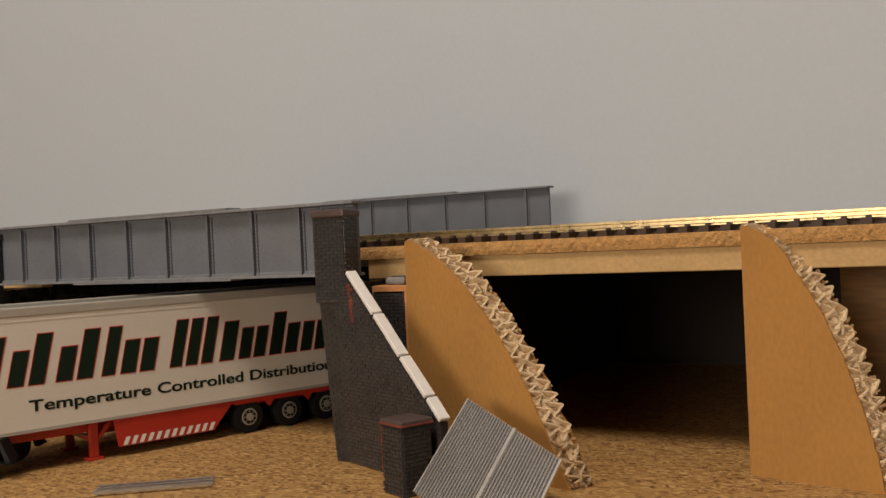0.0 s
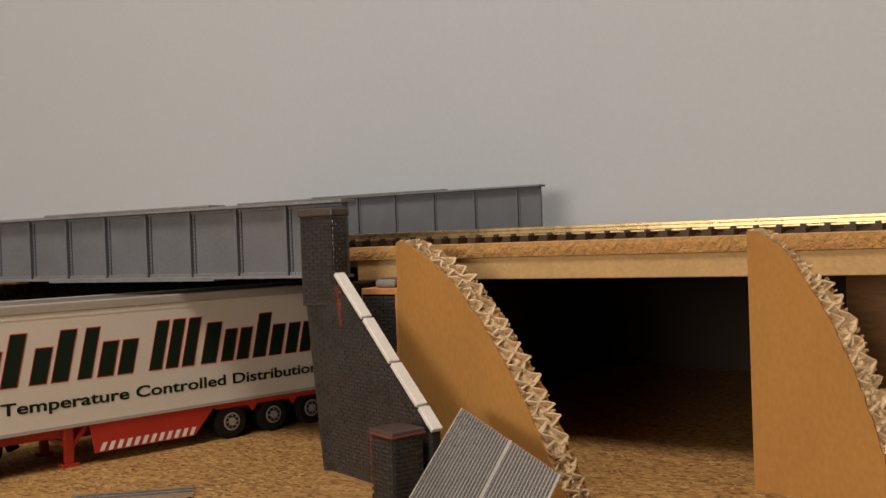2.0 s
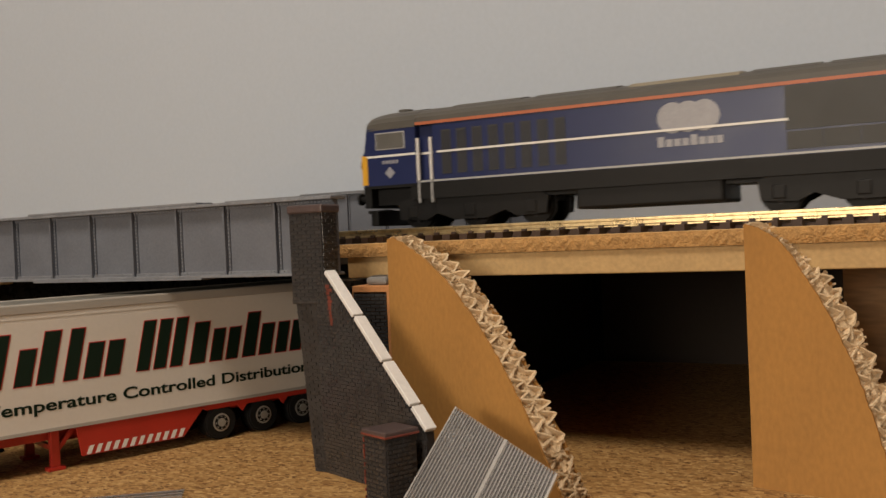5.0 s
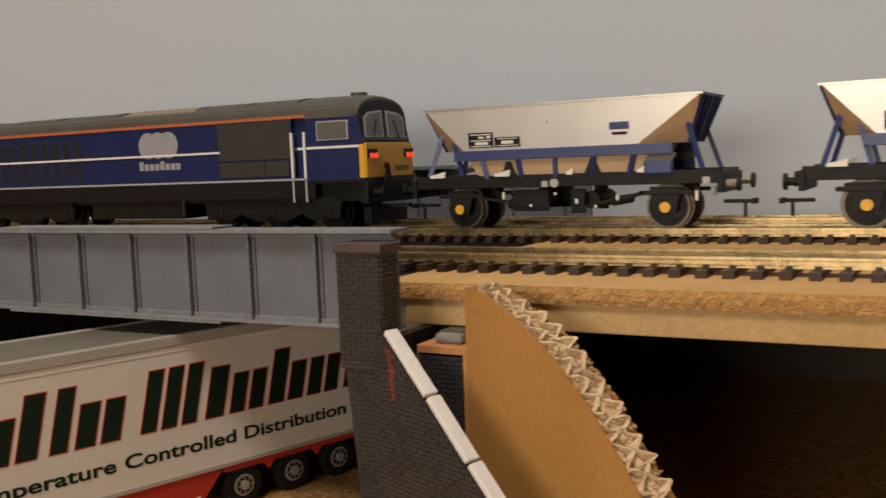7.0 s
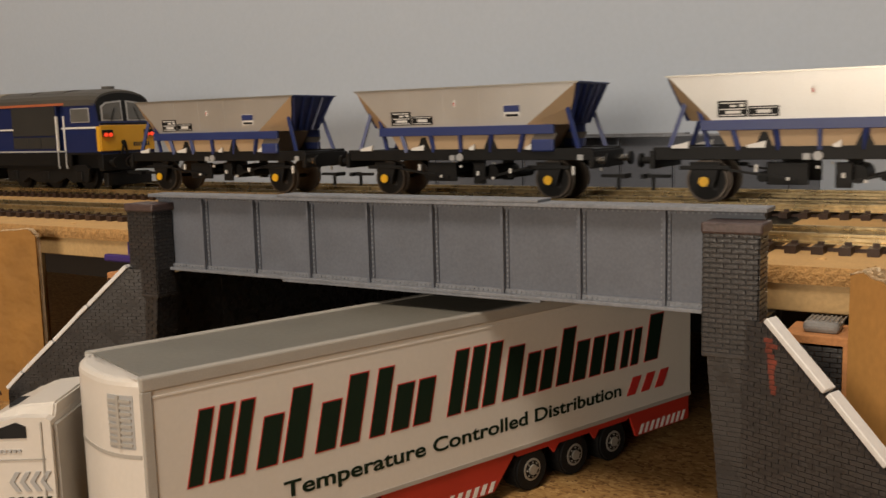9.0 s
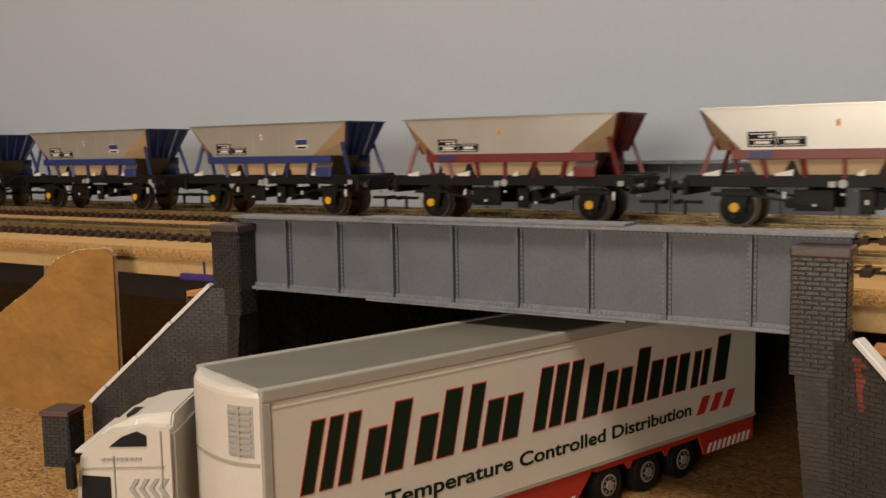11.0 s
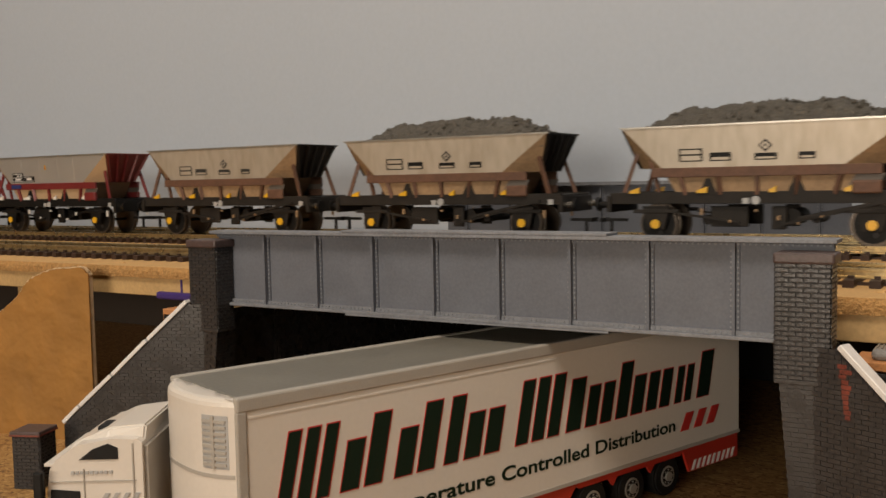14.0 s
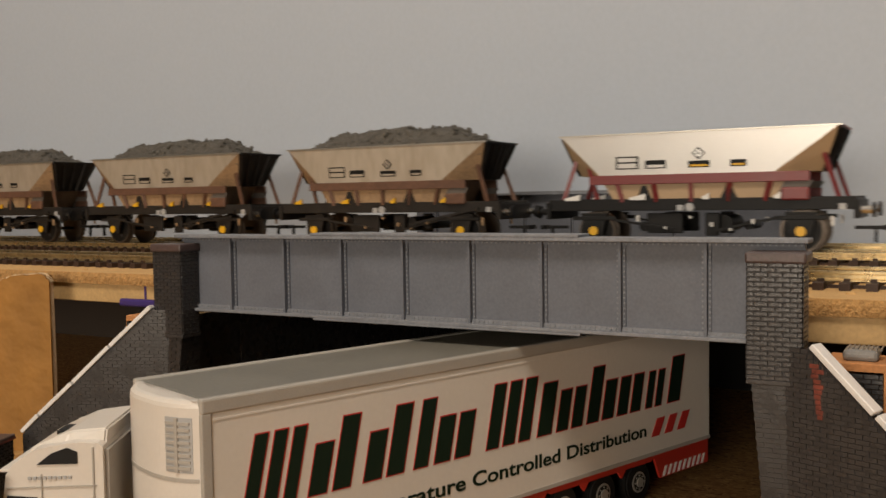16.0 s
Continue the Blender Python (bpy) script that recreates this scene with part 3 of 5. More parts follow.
former(37.2, 2.5, 65, -16, [(0, 65.5), (3, 66), (10.5, 62.5), (21, 55.5), (29.5, 47.5), (39, 36), (48, 22.5), (56, 8), (60, 0)], 8.2, "brown corrugated cardboard former with a torn curved edge", seed=2, slope=2.8)
former(133, 17.0, 65, -13, [(0, 65.5), (3, 65), (9, 61), (16, 51), (22.6, 38.5), (27.4, 26), (31.5, 12.5), (34, 0)], 8.4, "brown corrugated cardboard former with a torn curved edge", seed=5, slope=3.2)
former(-232.5, 8.0, 64, 10, [(0, 62), (3, 64.3), (9, 64), (16, 63.5), (23, 61.5), (29, 58.5), (33, 54), (38, 50), (46, 45), (55, 39.5), (64, 33), (75, 26), (88, 14), (97, 0)], 3.0, "crumpled brown cardboard former with a torn edge", mirror=-1, seed=8, paper=CRUMPLED)

# ---- tracks ----
RT = 69.0
PITCH = 6.2


def rail_profile(bm, x0, x1, y):
    z = RT
    pr = [(-1.15, -2.6), (1.15, -2.6), (1.15, -2.2), (0.35, -1.9), (0.35, -1.0), (0.6, -0.75), (0.6, -0.1), (0.45, 0), (-0.45, 0), (-0.6, -0.1), (-0.6, -0.75), (-0.35, -1.0), (-0.35, -1.9), (-1.15, -2.2)]
    hull(bm, [[(x, y + a, z + b) for a, b in pr] for x in (x0, x1)])
    return bm


def sleeper_bm(bm, x, y):
    box(bm, x - 1.35, x + 1.35, y - 15.2, y + 15.2, BT, RT - 2.6)
    for s in (-8.25, 8.25):
        for q in (-1.5, 1.5):
            box(bm, x - 0.75, x + 0.75, y + s + q - 0.55, y + s + q + 0.55, RT - 2.6, RT - 1.9)
    return bm


SLEEPER_ME = mesh_of("sleeper", sleeper_bm(B(), 0, 0), SLEEPER)


def track(y, near0, near1, label):
    t = thing("railway_track", label, "railway track", group="tracks")
    for s in (-8.25, 8.25):
        part("rail", rail_profile(B(), XL, XR, y + s), RAIL, t, "bright nickel silver rail")
    bm = B()
    k = int(XL / PITCH) + 1
    base = mesh_of("tmp", sleeper_bm(B(), 0, 0), SLEEPER)
    vs, fs = [], []
    co = [v.co.copy() for v in base.vertices]
    fa = [tuple(p.vertices) for p in base.polygons]
    while k * PITCH < XR - 2:
        x = k * PITCH
        if near0 < x < near1:
            shared("sleeper", SLEEPER_ME, t, x, y)
        else:
            n = len(vs)
            vs.extend((c.x + x * 0.001, c.y + y * 0.001, c.z) for c in co)
            fs.extend(tuple(i + n for i in f) for f in fa)
        k += 1
    me = bpy.data.meshes.new("far_sleeper_row")
    me.from_pydata(vs, [], fs)
    me.materials.append(SLEEPER)
    o = tagged(new("far_sleeper_row", me), kind="stuff")
    o.parent = t
    part("web_joiner", BX(XL, XR, y - 8.6, y - 7.9, BT, BT + 0.9), SLEEPER, t)
    part("web_joiner", BX(XL, XR, y + 7.9, y + 8.6, BT, BT + 0.9), SLEEPER, t)


T1, T2, T3 = 53.0, 134.0, 178.0
track(T1, -420, 330, "nickel silver rails on dark sleepers beside the board edge")
track(T2, -420, 330, "nickel silver rails on dark sleepers carrying the train")
track(T3, -150, 60, "nickel silver rails on dark sleepers behind the train")
for x, y, s in ((27.0, 31.0, 1.5), (-292, 78, 3.0), (-286, 82, 2.4), (-236, 27, 1.2)):
    bm = B()
    bmesh.ops.create_icosphere(bm, subdivisions=2, radius=s)
    for v in bm.verts:
        v.co *= 0.8 + 0.5 * noise.noise(v.co * 1.3)
        v.co.z = max(0.0, v.co.z * 0.5)
    o = tagged(part("wood_scrap", bm, FIBRETOP), "small pale scrap of torn fibreboard on the trackbed", "scrap", group="scraps")
    o.location = (x * 0.001, y * 0.001, BT * 0.001)

# ---- small things on the ground and the beam ----
pen = thing("marker_line", "purple marker stroke and clip on the edge beam", "marking", kind="structure")
part("upright_stroke", BX(-197.1, -196.3, FRONT + 0.9, FRONT + 1.25, 54.0, 60.3), PURPLE, pen)
part("clip", BX(-207.5, -189, FRONT - 1.2, FRONT + 1.1, 53.3, 55.9, bev=0.7), PURPLE, pen)


def sheet(name, o, du, dv, nu, mat_, label, cat):
    """A corrugated sheet spanned by du (across the ridges) and dv."""
    t = thing(name, label, cat)
    o, du, dv = Vector(o), Vector(du), Vector(dv)
    n = dv.cross(du).normalized()
    bm = B()
    rows = []
    for i in range(nu):
        for u, h in ((0.0, 0.0), (0.5, 0.0), (0.62, 0.6), (0.88, 0.6)):
            p = o + du * ((i + u) / nu) + n * h
            rows.append([bm.verts.new(p), bm.verts.new(p + dv), bm.verts.new(p + dv - n * 0.5), bm.verts.new(p - n * 0.5)])
    for a, b in zip(rows, rows[1:]):
        for i in range(4):
            bm.faces.new((a[i], a[(i + 1) % 4], b[(i + 1) % 4], b[i]))
    bm.faces.new(rows[0]), bm.faces.new(rows[-1][::-1])
    part("corrugated_panel", bm, mat_, t)
    for k, w in ((0.0, 0.5), (0.53, 1.0), (1.0, 0.6)):
        part("edge_trim", bar(B(), o + du * k + n * 0.4, o + du * k + dv + n * 0.4, w, w), BRIGHT, t, "bright metal trim")
    part("end_trim", bar(B(), o - n * 0.6, o + du - n * 0.6, 0.7, 0.7), BRIGHT, t, "bright metal trim")
    return t


sheet("corrugated_sheet", (68.5, -17.5, 22.8), (32, -13.5, -10.8), (-3, -24, -19), 36, ALU, "silver corrugated sheet leaning against the cardboard former", "corrugated sheet")
lad = thing("fence_panel", "small silver ladder-like fence panel lying on the chipboard", "fence panel")
a, b = Vector((-28, -60, 0.7)), Vector((-3, -40, 0.7))
side = Vector((0.62, -0.78, 0)) * 6
for k in range(9):
    part("bar", bar(B(), a.lerp(b, 0.04 + k * 0.115), a.lerp(b, 0.04 + k * 0.115) + side, 0.6, 0.6), ALU, lad)
for k in (0, 0.5, 1):
    part("rail", bar(B(), a + side * k + Vector((0, 0, 0.4)), b + side * k + Vector((0, 0, 0.4)), 1.0, 0.9), ALU, lad)

# ---- articulated lorry ----
# local x runs along the trailer to its tail, y into the trailer from the lettered side
LORRY = Matrix.Translation((-0.076, -0.081, 0)) @ Matrix(((0.33008, -0.94395, 0, 0), (0.94395, 0.33008, 0, 0), (0, 0, 1, 0), (0, 0, 0, 1)))
TRACTOR = pose(-0.0847, -0.0589, 0, 0, 0, 32.0) @ pose(-0.0088, -0.0155, 0)
TW, TL = 31.0, 173.0


def words(text, x, z, size, squeeze, material, parent, name, label, y=-0.06):
    cu = bpy.data.curves.new(name, "FONT")
    cu.body, cu.size, cu.extrude, cu.offset = text, size, 0.03, 0.1
    tmp = bpy.data.objects.new(name, cu)
    scene.collection.objects.link(tmp)
    bpy.context.view_layer.update()
    me = bpy.data.meshes.new_from_object(tmp.evaluated_get(bpy.context.evaluated_depsgraph_get()))
    bpy.data.objects.remove(tmp)
    xs = [v.co.x for v in me.vertices]
    k = squeeze / (max(xs) - min(xs))
    for v in me.vertices:
        v.co = Vector((x + (v.co.x - min(xs)) * k, y - v.co.z, z + v.co.y)) * 0.001
    me.materials.clear()
    me.materials.append(material)
    ob = new(name, me)
    ob.parent = parent
    return tagged(ob, label=label)


def slant(bm, a, b, z0, z1, y0, y1, k=0.22, r=0.0):
    """A slanted bar, or a rounded one."""
    if not r:
        pts = [(a, z0), (b, z0), (b + k * (z1 - z0), z1), (a + k * (z1 - z0), z1)]
    else:
        pts = []
        cx, cz, hx, hz = (a + b) / 2, (z0 + z1) / 2, (b - a) / 2, (z1 - z0) / 2
        for i in range(24):
            t = 2 * math.pi * i / 24
            c, s = math.cos(t), math.sin(t)
            px = hx * math.copysign(abs(c) ** r, c)
            pz = hz * math.copysign(abs(s) ** r, s)
            pts.append((cx + px + k * (cz + pz - z0), cz + pz))
    return prism(bm, pts, (0, y0, 0), (1, 0, 0), (0, 0, 1), (0, y1 - y0, 0))


def wheel(parent, x, y, r, w, out=-1, twin=False):
    tyre = B()
    cyl(tyre, (x, y, r), (x, y - out * w, r), r, 28)
    bmesh.ops.bevel(tyre, geom=[e for e in tyre.edges if e.calc_face_angle(0) > 1], offset=0.6, segments=2, affect="EDGES")
    t = part("wheel", tyre, TYRE, parent, "black rubber tyre")
    bm = cyl(B(), (x, y + out * 0.12, r), (x, y - out * 1.5, r), r * 0.52, 24)
    part("rim", bm, HUB, t, "silver rim")
    bm = cyl(B(), (x, y + out * 0.22, r), (x, y, r), r * 0.42, 20)
    part("dish", bm, BLACK, t)
    bm = cyl(B(), (x, y + out * 0.7, r), (x, y, r), r * 0.24, 14)
    for i in range(8):
        q = 2 * math.pi * i / 8
        cyl(bm, (x + r * 0.34 * math.cos(q), y + out * 0.45, r + r * 0.34 * math.sin(q)), (x + r * 0.34 * math.cos(q), y, r + r * 0.34 * math.sin(q)), 0.25, 6)
    part("hub", bm, HUB, t, "silver hub with nuts")


def trailer():
    t = thing("box_trailer", "white box trailer with dark green print and red chassis", "trailer", m=LORRY)
    part("body", BX(0, TL, 0, TW, 13.0, 49.2, bev=0.5), TR_WHITE, t)
    part("roof", BX(0.8, TL - 0.5, 1.4, TW - 1.4, 49.2, 51.0, bev=0.5), TR_ROOF, t, "flat grey roof panel")
    part("roof_rail", BX(-0.2, TL, -0.35, 1.7, 48.2, 51.3, bev=0.45), TR_RAIL, t, "pale grey moulded roof edge")
    part("roof_rail", BX(-0.2, TL, TW - 1.7, TW + 0.35, 48.2, 51.3, bev=0.45), TR_RAIL, t, "pale grey moulded roof edge")
    part("side_moulding", BX(0, TL, -0.14, 0.1, 46.8, 47.2), TR_WHITE, t)
    part("front_post", BX(-0.25, 2.0, -0.3, 1.0, 13.4, 48.4, bev=0.3), TR_RAIL, t)
    part("bottom_rail", BX(0, TL, -0.18, 0.3, 12.6, 13.6), TR_RAIL, t)
    # refrigeration unit on the front
    def nose(y, off=0.0):
        k = abs(2 * y / TW - 1)
        return 0.4 - 5.2 * (1 - k ** 2.8) - off

    def bowed(y0, y1, z0, z1, off, back=None, n=14):
        ys = [y0 + (y1 - y0) * i / n for i in range(n + 1)]
        pts = [(nose(y, off), y) for y in ys]
        pts += [(0.6, y1), (0.6, y0)] if back is None else [(nose(y, back), y) for y in ys[::-1]]
        return prism(B(), pts, (0, 0, z0), (1, 0, 0), (0, 1, 0), (0, 0, z1 - z0))
    bm = bowed(0.4, TW - 0.4, 13.6, 50.9, 0, n=24)
    bmesh.ops.recalc_face_normals(bm, faces=bm.faces[:])
    rim = [e for e in bm.edges if min(v.co.z for v in e.verts) > 50]
    bmesh.ops.bevel(bm, geom=rim, offset=1.5, segments=3, affect="EDGES", profile=0.5)
    u = part("fridge_unit", bm, TR_WHITE, t, "white rounded refrigeration unit")
    part("panel_seam", bowed(0.9, TW - 0.9, 34.9, 35.7, 0.15), TR_RAIL, u)
    for a, b in ((1.8, 7.4),):
        g = part("grille", bowed(a, b, 36.8, 47.6, 0.12, -0.5, 6), GREYINK, u, "grey slatted grille")
        for i in range(8):
            part("slat", bowed(a + 0.3, b - 0.3, 37.4 + 1.25 * i, 38.0 + 1.25 * i, 0.4, -0.2, 5), TR_RAIL, g)
        part("grille_post", bowed((a + b) / 2 - 0.3, (a + b) / 2 + 0.3, 36.9, 47.5, 0.5, -0.2, 2), TR_RAIL, g)
    # company name drawn as plain slanted blocks, red-edged dark green
    base = 27.2
    shapes = [("E", 8.5, 20.5, 15.2, 0), ("d", 23.5, 34.0, 15.4, 1), ("d", 37.5, 48.5, 15.4, 1), ("i", 51.5, 55.5, 15.4, 2), ("o", 57.5, 68.5, 10.6, 3),
              ("S", 74.0, 89.0, 15.6, 4), ("t", 91.8, 97.0, 13.4, 2), ("o", 99.0, 109.0, 10.6, 3), ("b", 111.0, 122.0, 15.0, 5), ("o", 123.8, 134.0, 10.6, 3), ("r", 136.6, 144.0, 10.4, 0), ("t", 147.2, 153.0, 13.4, 2)]
    for _, a, b, h, kind in shapes:
        n = 1 if b - a < 7 else 2 if b - a < 11.5 else 3
        a, b = a * 1.026 - 0.4, b * 1.026 - 0.4
        w = (b - a + 1.6) / n
        for i in range(n):
            hh = 10.6 if (kind == 1 and i < n - 1) or (kind == 5 and i > 0) else h
            x0, x1 = a - 0.2 + i * w, a - 0.2 + (i + 1) * w - 1.7
            part("name_bar_edge", slant(B(), x0 - 0.28, x1 + 0.28, base - 0.28, base + hh + 0.28, -0.10 - 0.01 * i, 0.02, 0.22), REDINK, t, "red edge of a name bar")
            part("name_bar", slant(B(), x0, x1, base, base + hh, -0.20, 0.02, 0.22), GREENINK, t, "dark green slanted name bar")
    words("Temperature Controlled Distribution", 29.5, 19.0, 5.0, 110.5, GREENINK, t, "slogan", "dark green lettering", y=-0.1)
    for k in range(3):
        part("stripe", slant(B(), 142.5 + 6.4 * k, 146.3 + 6.4 * k, 18.2, 23.4, -0.15, 0.02, 0.55), REDINK, t, "slanted red stripe")
    # red chassis
    part("chassis", BX(12, TL - 2, 6, TW - 6, 9.0, 13.0), RED, t, "red chassis frame")
    for y0, y1 in ((0.4, 1.2), (TW - 1.2, TW - 0.4)):
        s = part("side_skirt", prism(B(), [(55.5, 12.9), (57, 3.4), (90.5, 3.4), (96, 9.6), (99, 12.9)], (0, y0, 0), (1, 0, 0), (0, 0, 1), (0, y1 - y0, 0)), RED, t, "red side skirt")
        yy = y0 - 0.08 if y0 < 5 else y1
        for k in range(12):
            part("hatch_bar", slant(B(), 58.3 + 2.75 * k, 59.7 + 2.75 * k, 3.7, 6.3, yy, yy + 0.08, 0.45), WHITEINK, s, "white slanted bar")
        s = part("rear_skirt", prism(B(), [(144, 12.9), (147.5, 5.0), (TL - 0.5, 5.0), (TL - 0.5, 12.9)], (0, y0, 0), (1, 0, 0), (0, 0, 1), (0, y1 - y0, 0)), RED, t, "red rear skirt")
        for k in range(9):
            part("hatch_bar", slant(B(), 148.5 + 2.5 * k, 149.7 + 2.5 * k, 5.3, 8.2, yy, yy + 0.08, 0.45), WHITEINK, s, "white slanted bar")
        part("mudguard", prism(B(), [(96, 12.9), (99, 10.8), (111, 10.8), (112.8, 8.6), (114.6, 10.8), (127.5, 10.8), (129.2, 8.6), (131, 10.8), (143, 10.8), (146, 12.9)], (0, y0, 0), (1, 0, 0), (0, 0, 1), (0, y1 - y0, 0)), RED, t, "red mudguard")
    for x in (104.5, 121.0, 137.2):
        for y, o in ((0.6, -1), (TW - 0.6, 1)):
            wheel(t, x, y, 5.9, 6.4, o)
        part("axle", cyl(B(), (x, 2, 5.9), (x, TW - 2, 5.9), 1.0, 8), BLACK, t)
    for y in (3.0, TW - 5.0):
        l = part("landing_leg", BX(48.6, 51.4, y, y + 2.2, 1.0, 12.6, bev=0.3), RED, t, "red landing leg")
        part("foot", BX(47.4, 52.6, y - 0.8, y + 3, 0, 1.1, bev=0.2), RED, l)
        part("brace", bar(B(), (50, y + 1, 5), (56, y + 1, 12.2), 1.2), RED, l)
    part("leg_brace", BX(49.2, 50.6, 4, TW - 4, 6.0, 7.4), RED, t)
    part("rear_door", BX(TL, TL + 0.7, 0.8, TW - 0.8, 14, 48.6, bev=0.2), TR_WHITE, t)
    part("bumper", BX(TL - 2, TL + 0.6, 1, TW - 1, 5, 8), RED, t)


def tractor():
    t = thing("tractor_unit", "white diecast lorry tractor with black windows and chassis", "lorry tractor", m=TRACTOR)
    prof = [(-17.2, 9), (-17.2, 47.2), (-18.2, 48.0), (-23.5, 48.2), (-31.0, 46.6), (-35.0, 43.4), (-36.4, 41.0), (-37.6, 30), (-38.4, 18.5), (-38.6, 6.5), (-37.8, 4.2), (-35, 4.0), (-34, 9.5), (-30, 12.6), (-26, 9.5)]
    bm = prism(B(), prof, (0, 1.0, 0), (1, 0, 0), (0, 0, 1), (0, TW - 2.0, 0))
    bmesh.ops.bevel(bm, geom=[e for e in bm.edges if e.calc_face_angle(0) > 1.2], offset=0.9, segments=3, affect="EDGES")
    cab = part("cab", bm, TR_WHITE, t, "white rounded lorry cab")
    part("back_wall", BX(-17.4, -16.4, 2.2, TW - 2.2, 10, 46), TR_RAIL, cab, "dull pale grey back wall")
    fair = hull(B(), [[(-17.2, 3.0, 46.8), (-17.2, TW - 3.0, 46.8), (-17.2, TW - 4.6, 50.6), (-17.2, 4.6, 50.6)], [(-25, 3.4, 47.6), (-25, TW - 3.4, 47.6), (-25, TW - 5.2, 49.8), (-25, 5.2, 49.8)], [(-33.6, 4.4, 43.6), (-33.6, TW - 4.4, 43.6), (-33.2, TW - 6.2, 45.8), (-33.2, 6.2, 45.8)]])
    bmesh.ops.bevel(fair, geom=list(fair.edges), offset=0.5, segments=2, affect="EDGES")
    part("roof_fairing", fair, TR_WHITE, cab, "white sloping roof fairing")
    part("roof_hatch", BX(-29.0, -26.4, 9, 15, 47.6, 48.9, bev=0.2), BLACK, cab)
    for y0, y1 in ((0.75, 1.1), (TW - 1.1, TW - 0.75)):
        part("upper_window", prism(B(), [(-30.2, 43.3), (-22.2, 43.3), (-22.2, 46.0), (-24.2, 47.1), (-27.4, 45.8)], (0, y0, 0), (1, 0, 0), (0, 0, 1), (0, y1 - y0, 0)), BLACK, cab, "glossy black window")
        part("door_window", prism(B(), [(-36.6, 29.6), (-30.3, 29.2), (-30.3, 35.6), (-36.2, 36.2)], (0, y0, 0), (1, 0, 0), (0, 0, 1), (0, y1 - y0, 0)), BLACK, cab, "glossy black door window")
        part("door_seam", BX(-29.5, -29.25, y0, y1, 11, 41), TR_RAIL, cab)
        part("roof_seam", BX(-36.2, -18.6, y0, y1, 37.9, 38.15), TR_RAIL, cab)
        part("rear_seam", BX(-19.3, -19.0, y0, y1, 11, 47), TR_RAIL, cab)
        for k in range(4):
            bm = slant(B(), -26.4 + 2.1 * k, -25.4 + 2.1 * k, 32.6, 35.0, y0, y1, 0.55)
            slant(bm, -25.1 + 2.1 * k, -24.1 + 2.1 * k, 30.2, 32.6, y0 - 0.01, y1 + 0.01, -0.55)
            part("chevron", bm, GREYINK, cab, "grey chevron print")
        for k in range(9):
            part("print_bar", BX(-32.0 + 0.98 * k, -31.3 + 0.98 * k, y0, y1, 39.8, 40.5), GREYINK, cab)
        for k in range(5):
            part("green_print", slant(B(), -27 + 1.9 * k, -26 + 1.9 * k, 27.6, 28.8, y0, y1, 0.3), GREENINK, cab)
    part("windscreen", prism(B(), [(-38.0, 30.4), (-36.7, 41.0), (-36.3, 41.0), (-37.5, 30.4)], (0, 3.2, 0), (1, 0, 0), (0, 0, 1), (0, TW - 6.4, 0)), BLACK, cab, "black glazed windscreen")
    part("sun_visor", BX(-38.4, -35.8, 3, TW - 3, 41.0, 41.8, bev=0.2), TR_WHITE, cab)
    for y in (-1.9, TW + 0.1):
        part("mirror", BX(-38.8, -36.8, y, y + 1.8, 33.6, 41.2, bev=0.4), BLACK, cab, "black door mirror")
    for o in (cab, *cab.children):
        for v in o.data.vertices:
            v.co.z *= 0.86
    ch = part("chassis", BX(-35, 22, 9, TW - 9, 4.5, 9.0), BLACK, t, "black chassis")
    part("fifth_wheel", cyl(B(), (8.8, TW / 2, 8.9), (8.8, TW / 2, 12.9), 8, 20), BLACK, ch)
    for y in (1.6, TW - 7.6):
        part("fuel_tank", BX(-22, -3, y, y + 6, 3.0, 9.6, bev=1.0), BLACK, t, "black fuel tank")
        part("rear_mudguard", prism(B(), [(3, 6), (6, 12.4), (22, 12.4), (25, 6), (23.4, 6.0), (21.4, 11.6), (6.6, 11.6), (4.6, 6.0)], (0, y, 0), (1, 0, 0), (0, 0, 1), (0, 6, 0)), BLACK, t)
    for x in (-30.0, 14.0):
        for y, o in ((1.3, -1), (TW - 1.3, 1)):
            wheel(t, x, y, 5.9, 5.5, o)


trailer()
tractor()

# ---- train ----
# wagon space: x along the track from the leading axle, y across, z from the rail top
WB = 73.0
WR = 7.05


def wheelset(parent, x, r, half=8.25, steel=WHEEL):
    w = new("wheelset")
    w.parent = parent
    w.location = (x * 0.001, 0, r * 0.001)
    for s in (-1, 1):
        bm = cyl(B(), (0, s * (half - 1.2), 0), (0, s * (half + 1.2), 0), r, 28)
        cyl(bm, (0, s * (half - 1.6), 0), (0, s * (half - 1.1), 0), r + 0.7, 28)
        d = part("wheel", bm, steel, w, "dull steel wheel" if steel is WHEEL else "wheel blackened for the shadow under the locomotive")
        bm = cyl(B(), (0, s * (half + 1.15), 0), (0, s * (half + 1.35), 0), r * 0.9, 24)
        part("disc", bm, BLACK, d)
        for i in range(3):
            q = 2 * math.pi * i / 3
            bm = cyl(B(), (r * 0.5 * math.cos(q), s * (half + 1.3), r * 0.5 * math.sin(q)), (r * 0.5 * math.cos(q), s * (half + 1.5), r * 0.5 * math.sin(q)), r * 0.14, 8)
            part("disc_hole", bm, MORTAR, d)
    part("axle", cyl(B(), (0, -half - 2, 0), (0, half + 2, 0), 0.8, 8), BLACK, w)
    return w


def buffers(parent, x, sgn, z, steel):
    for y in (-11.5, 11.5):
        b = part("buffer", cyl(B(), (x, y, z), (x + sgn * 4.0, y, z), 1.25, 12), BLACK if not steel else STEEL, parent, "sprung buffer")
        part("buffer_head", cyl(B(), (x + sgn * 4.0, y, z), (x + sgn * 5.0, y, z), 2.5, 16), BLACK, b)


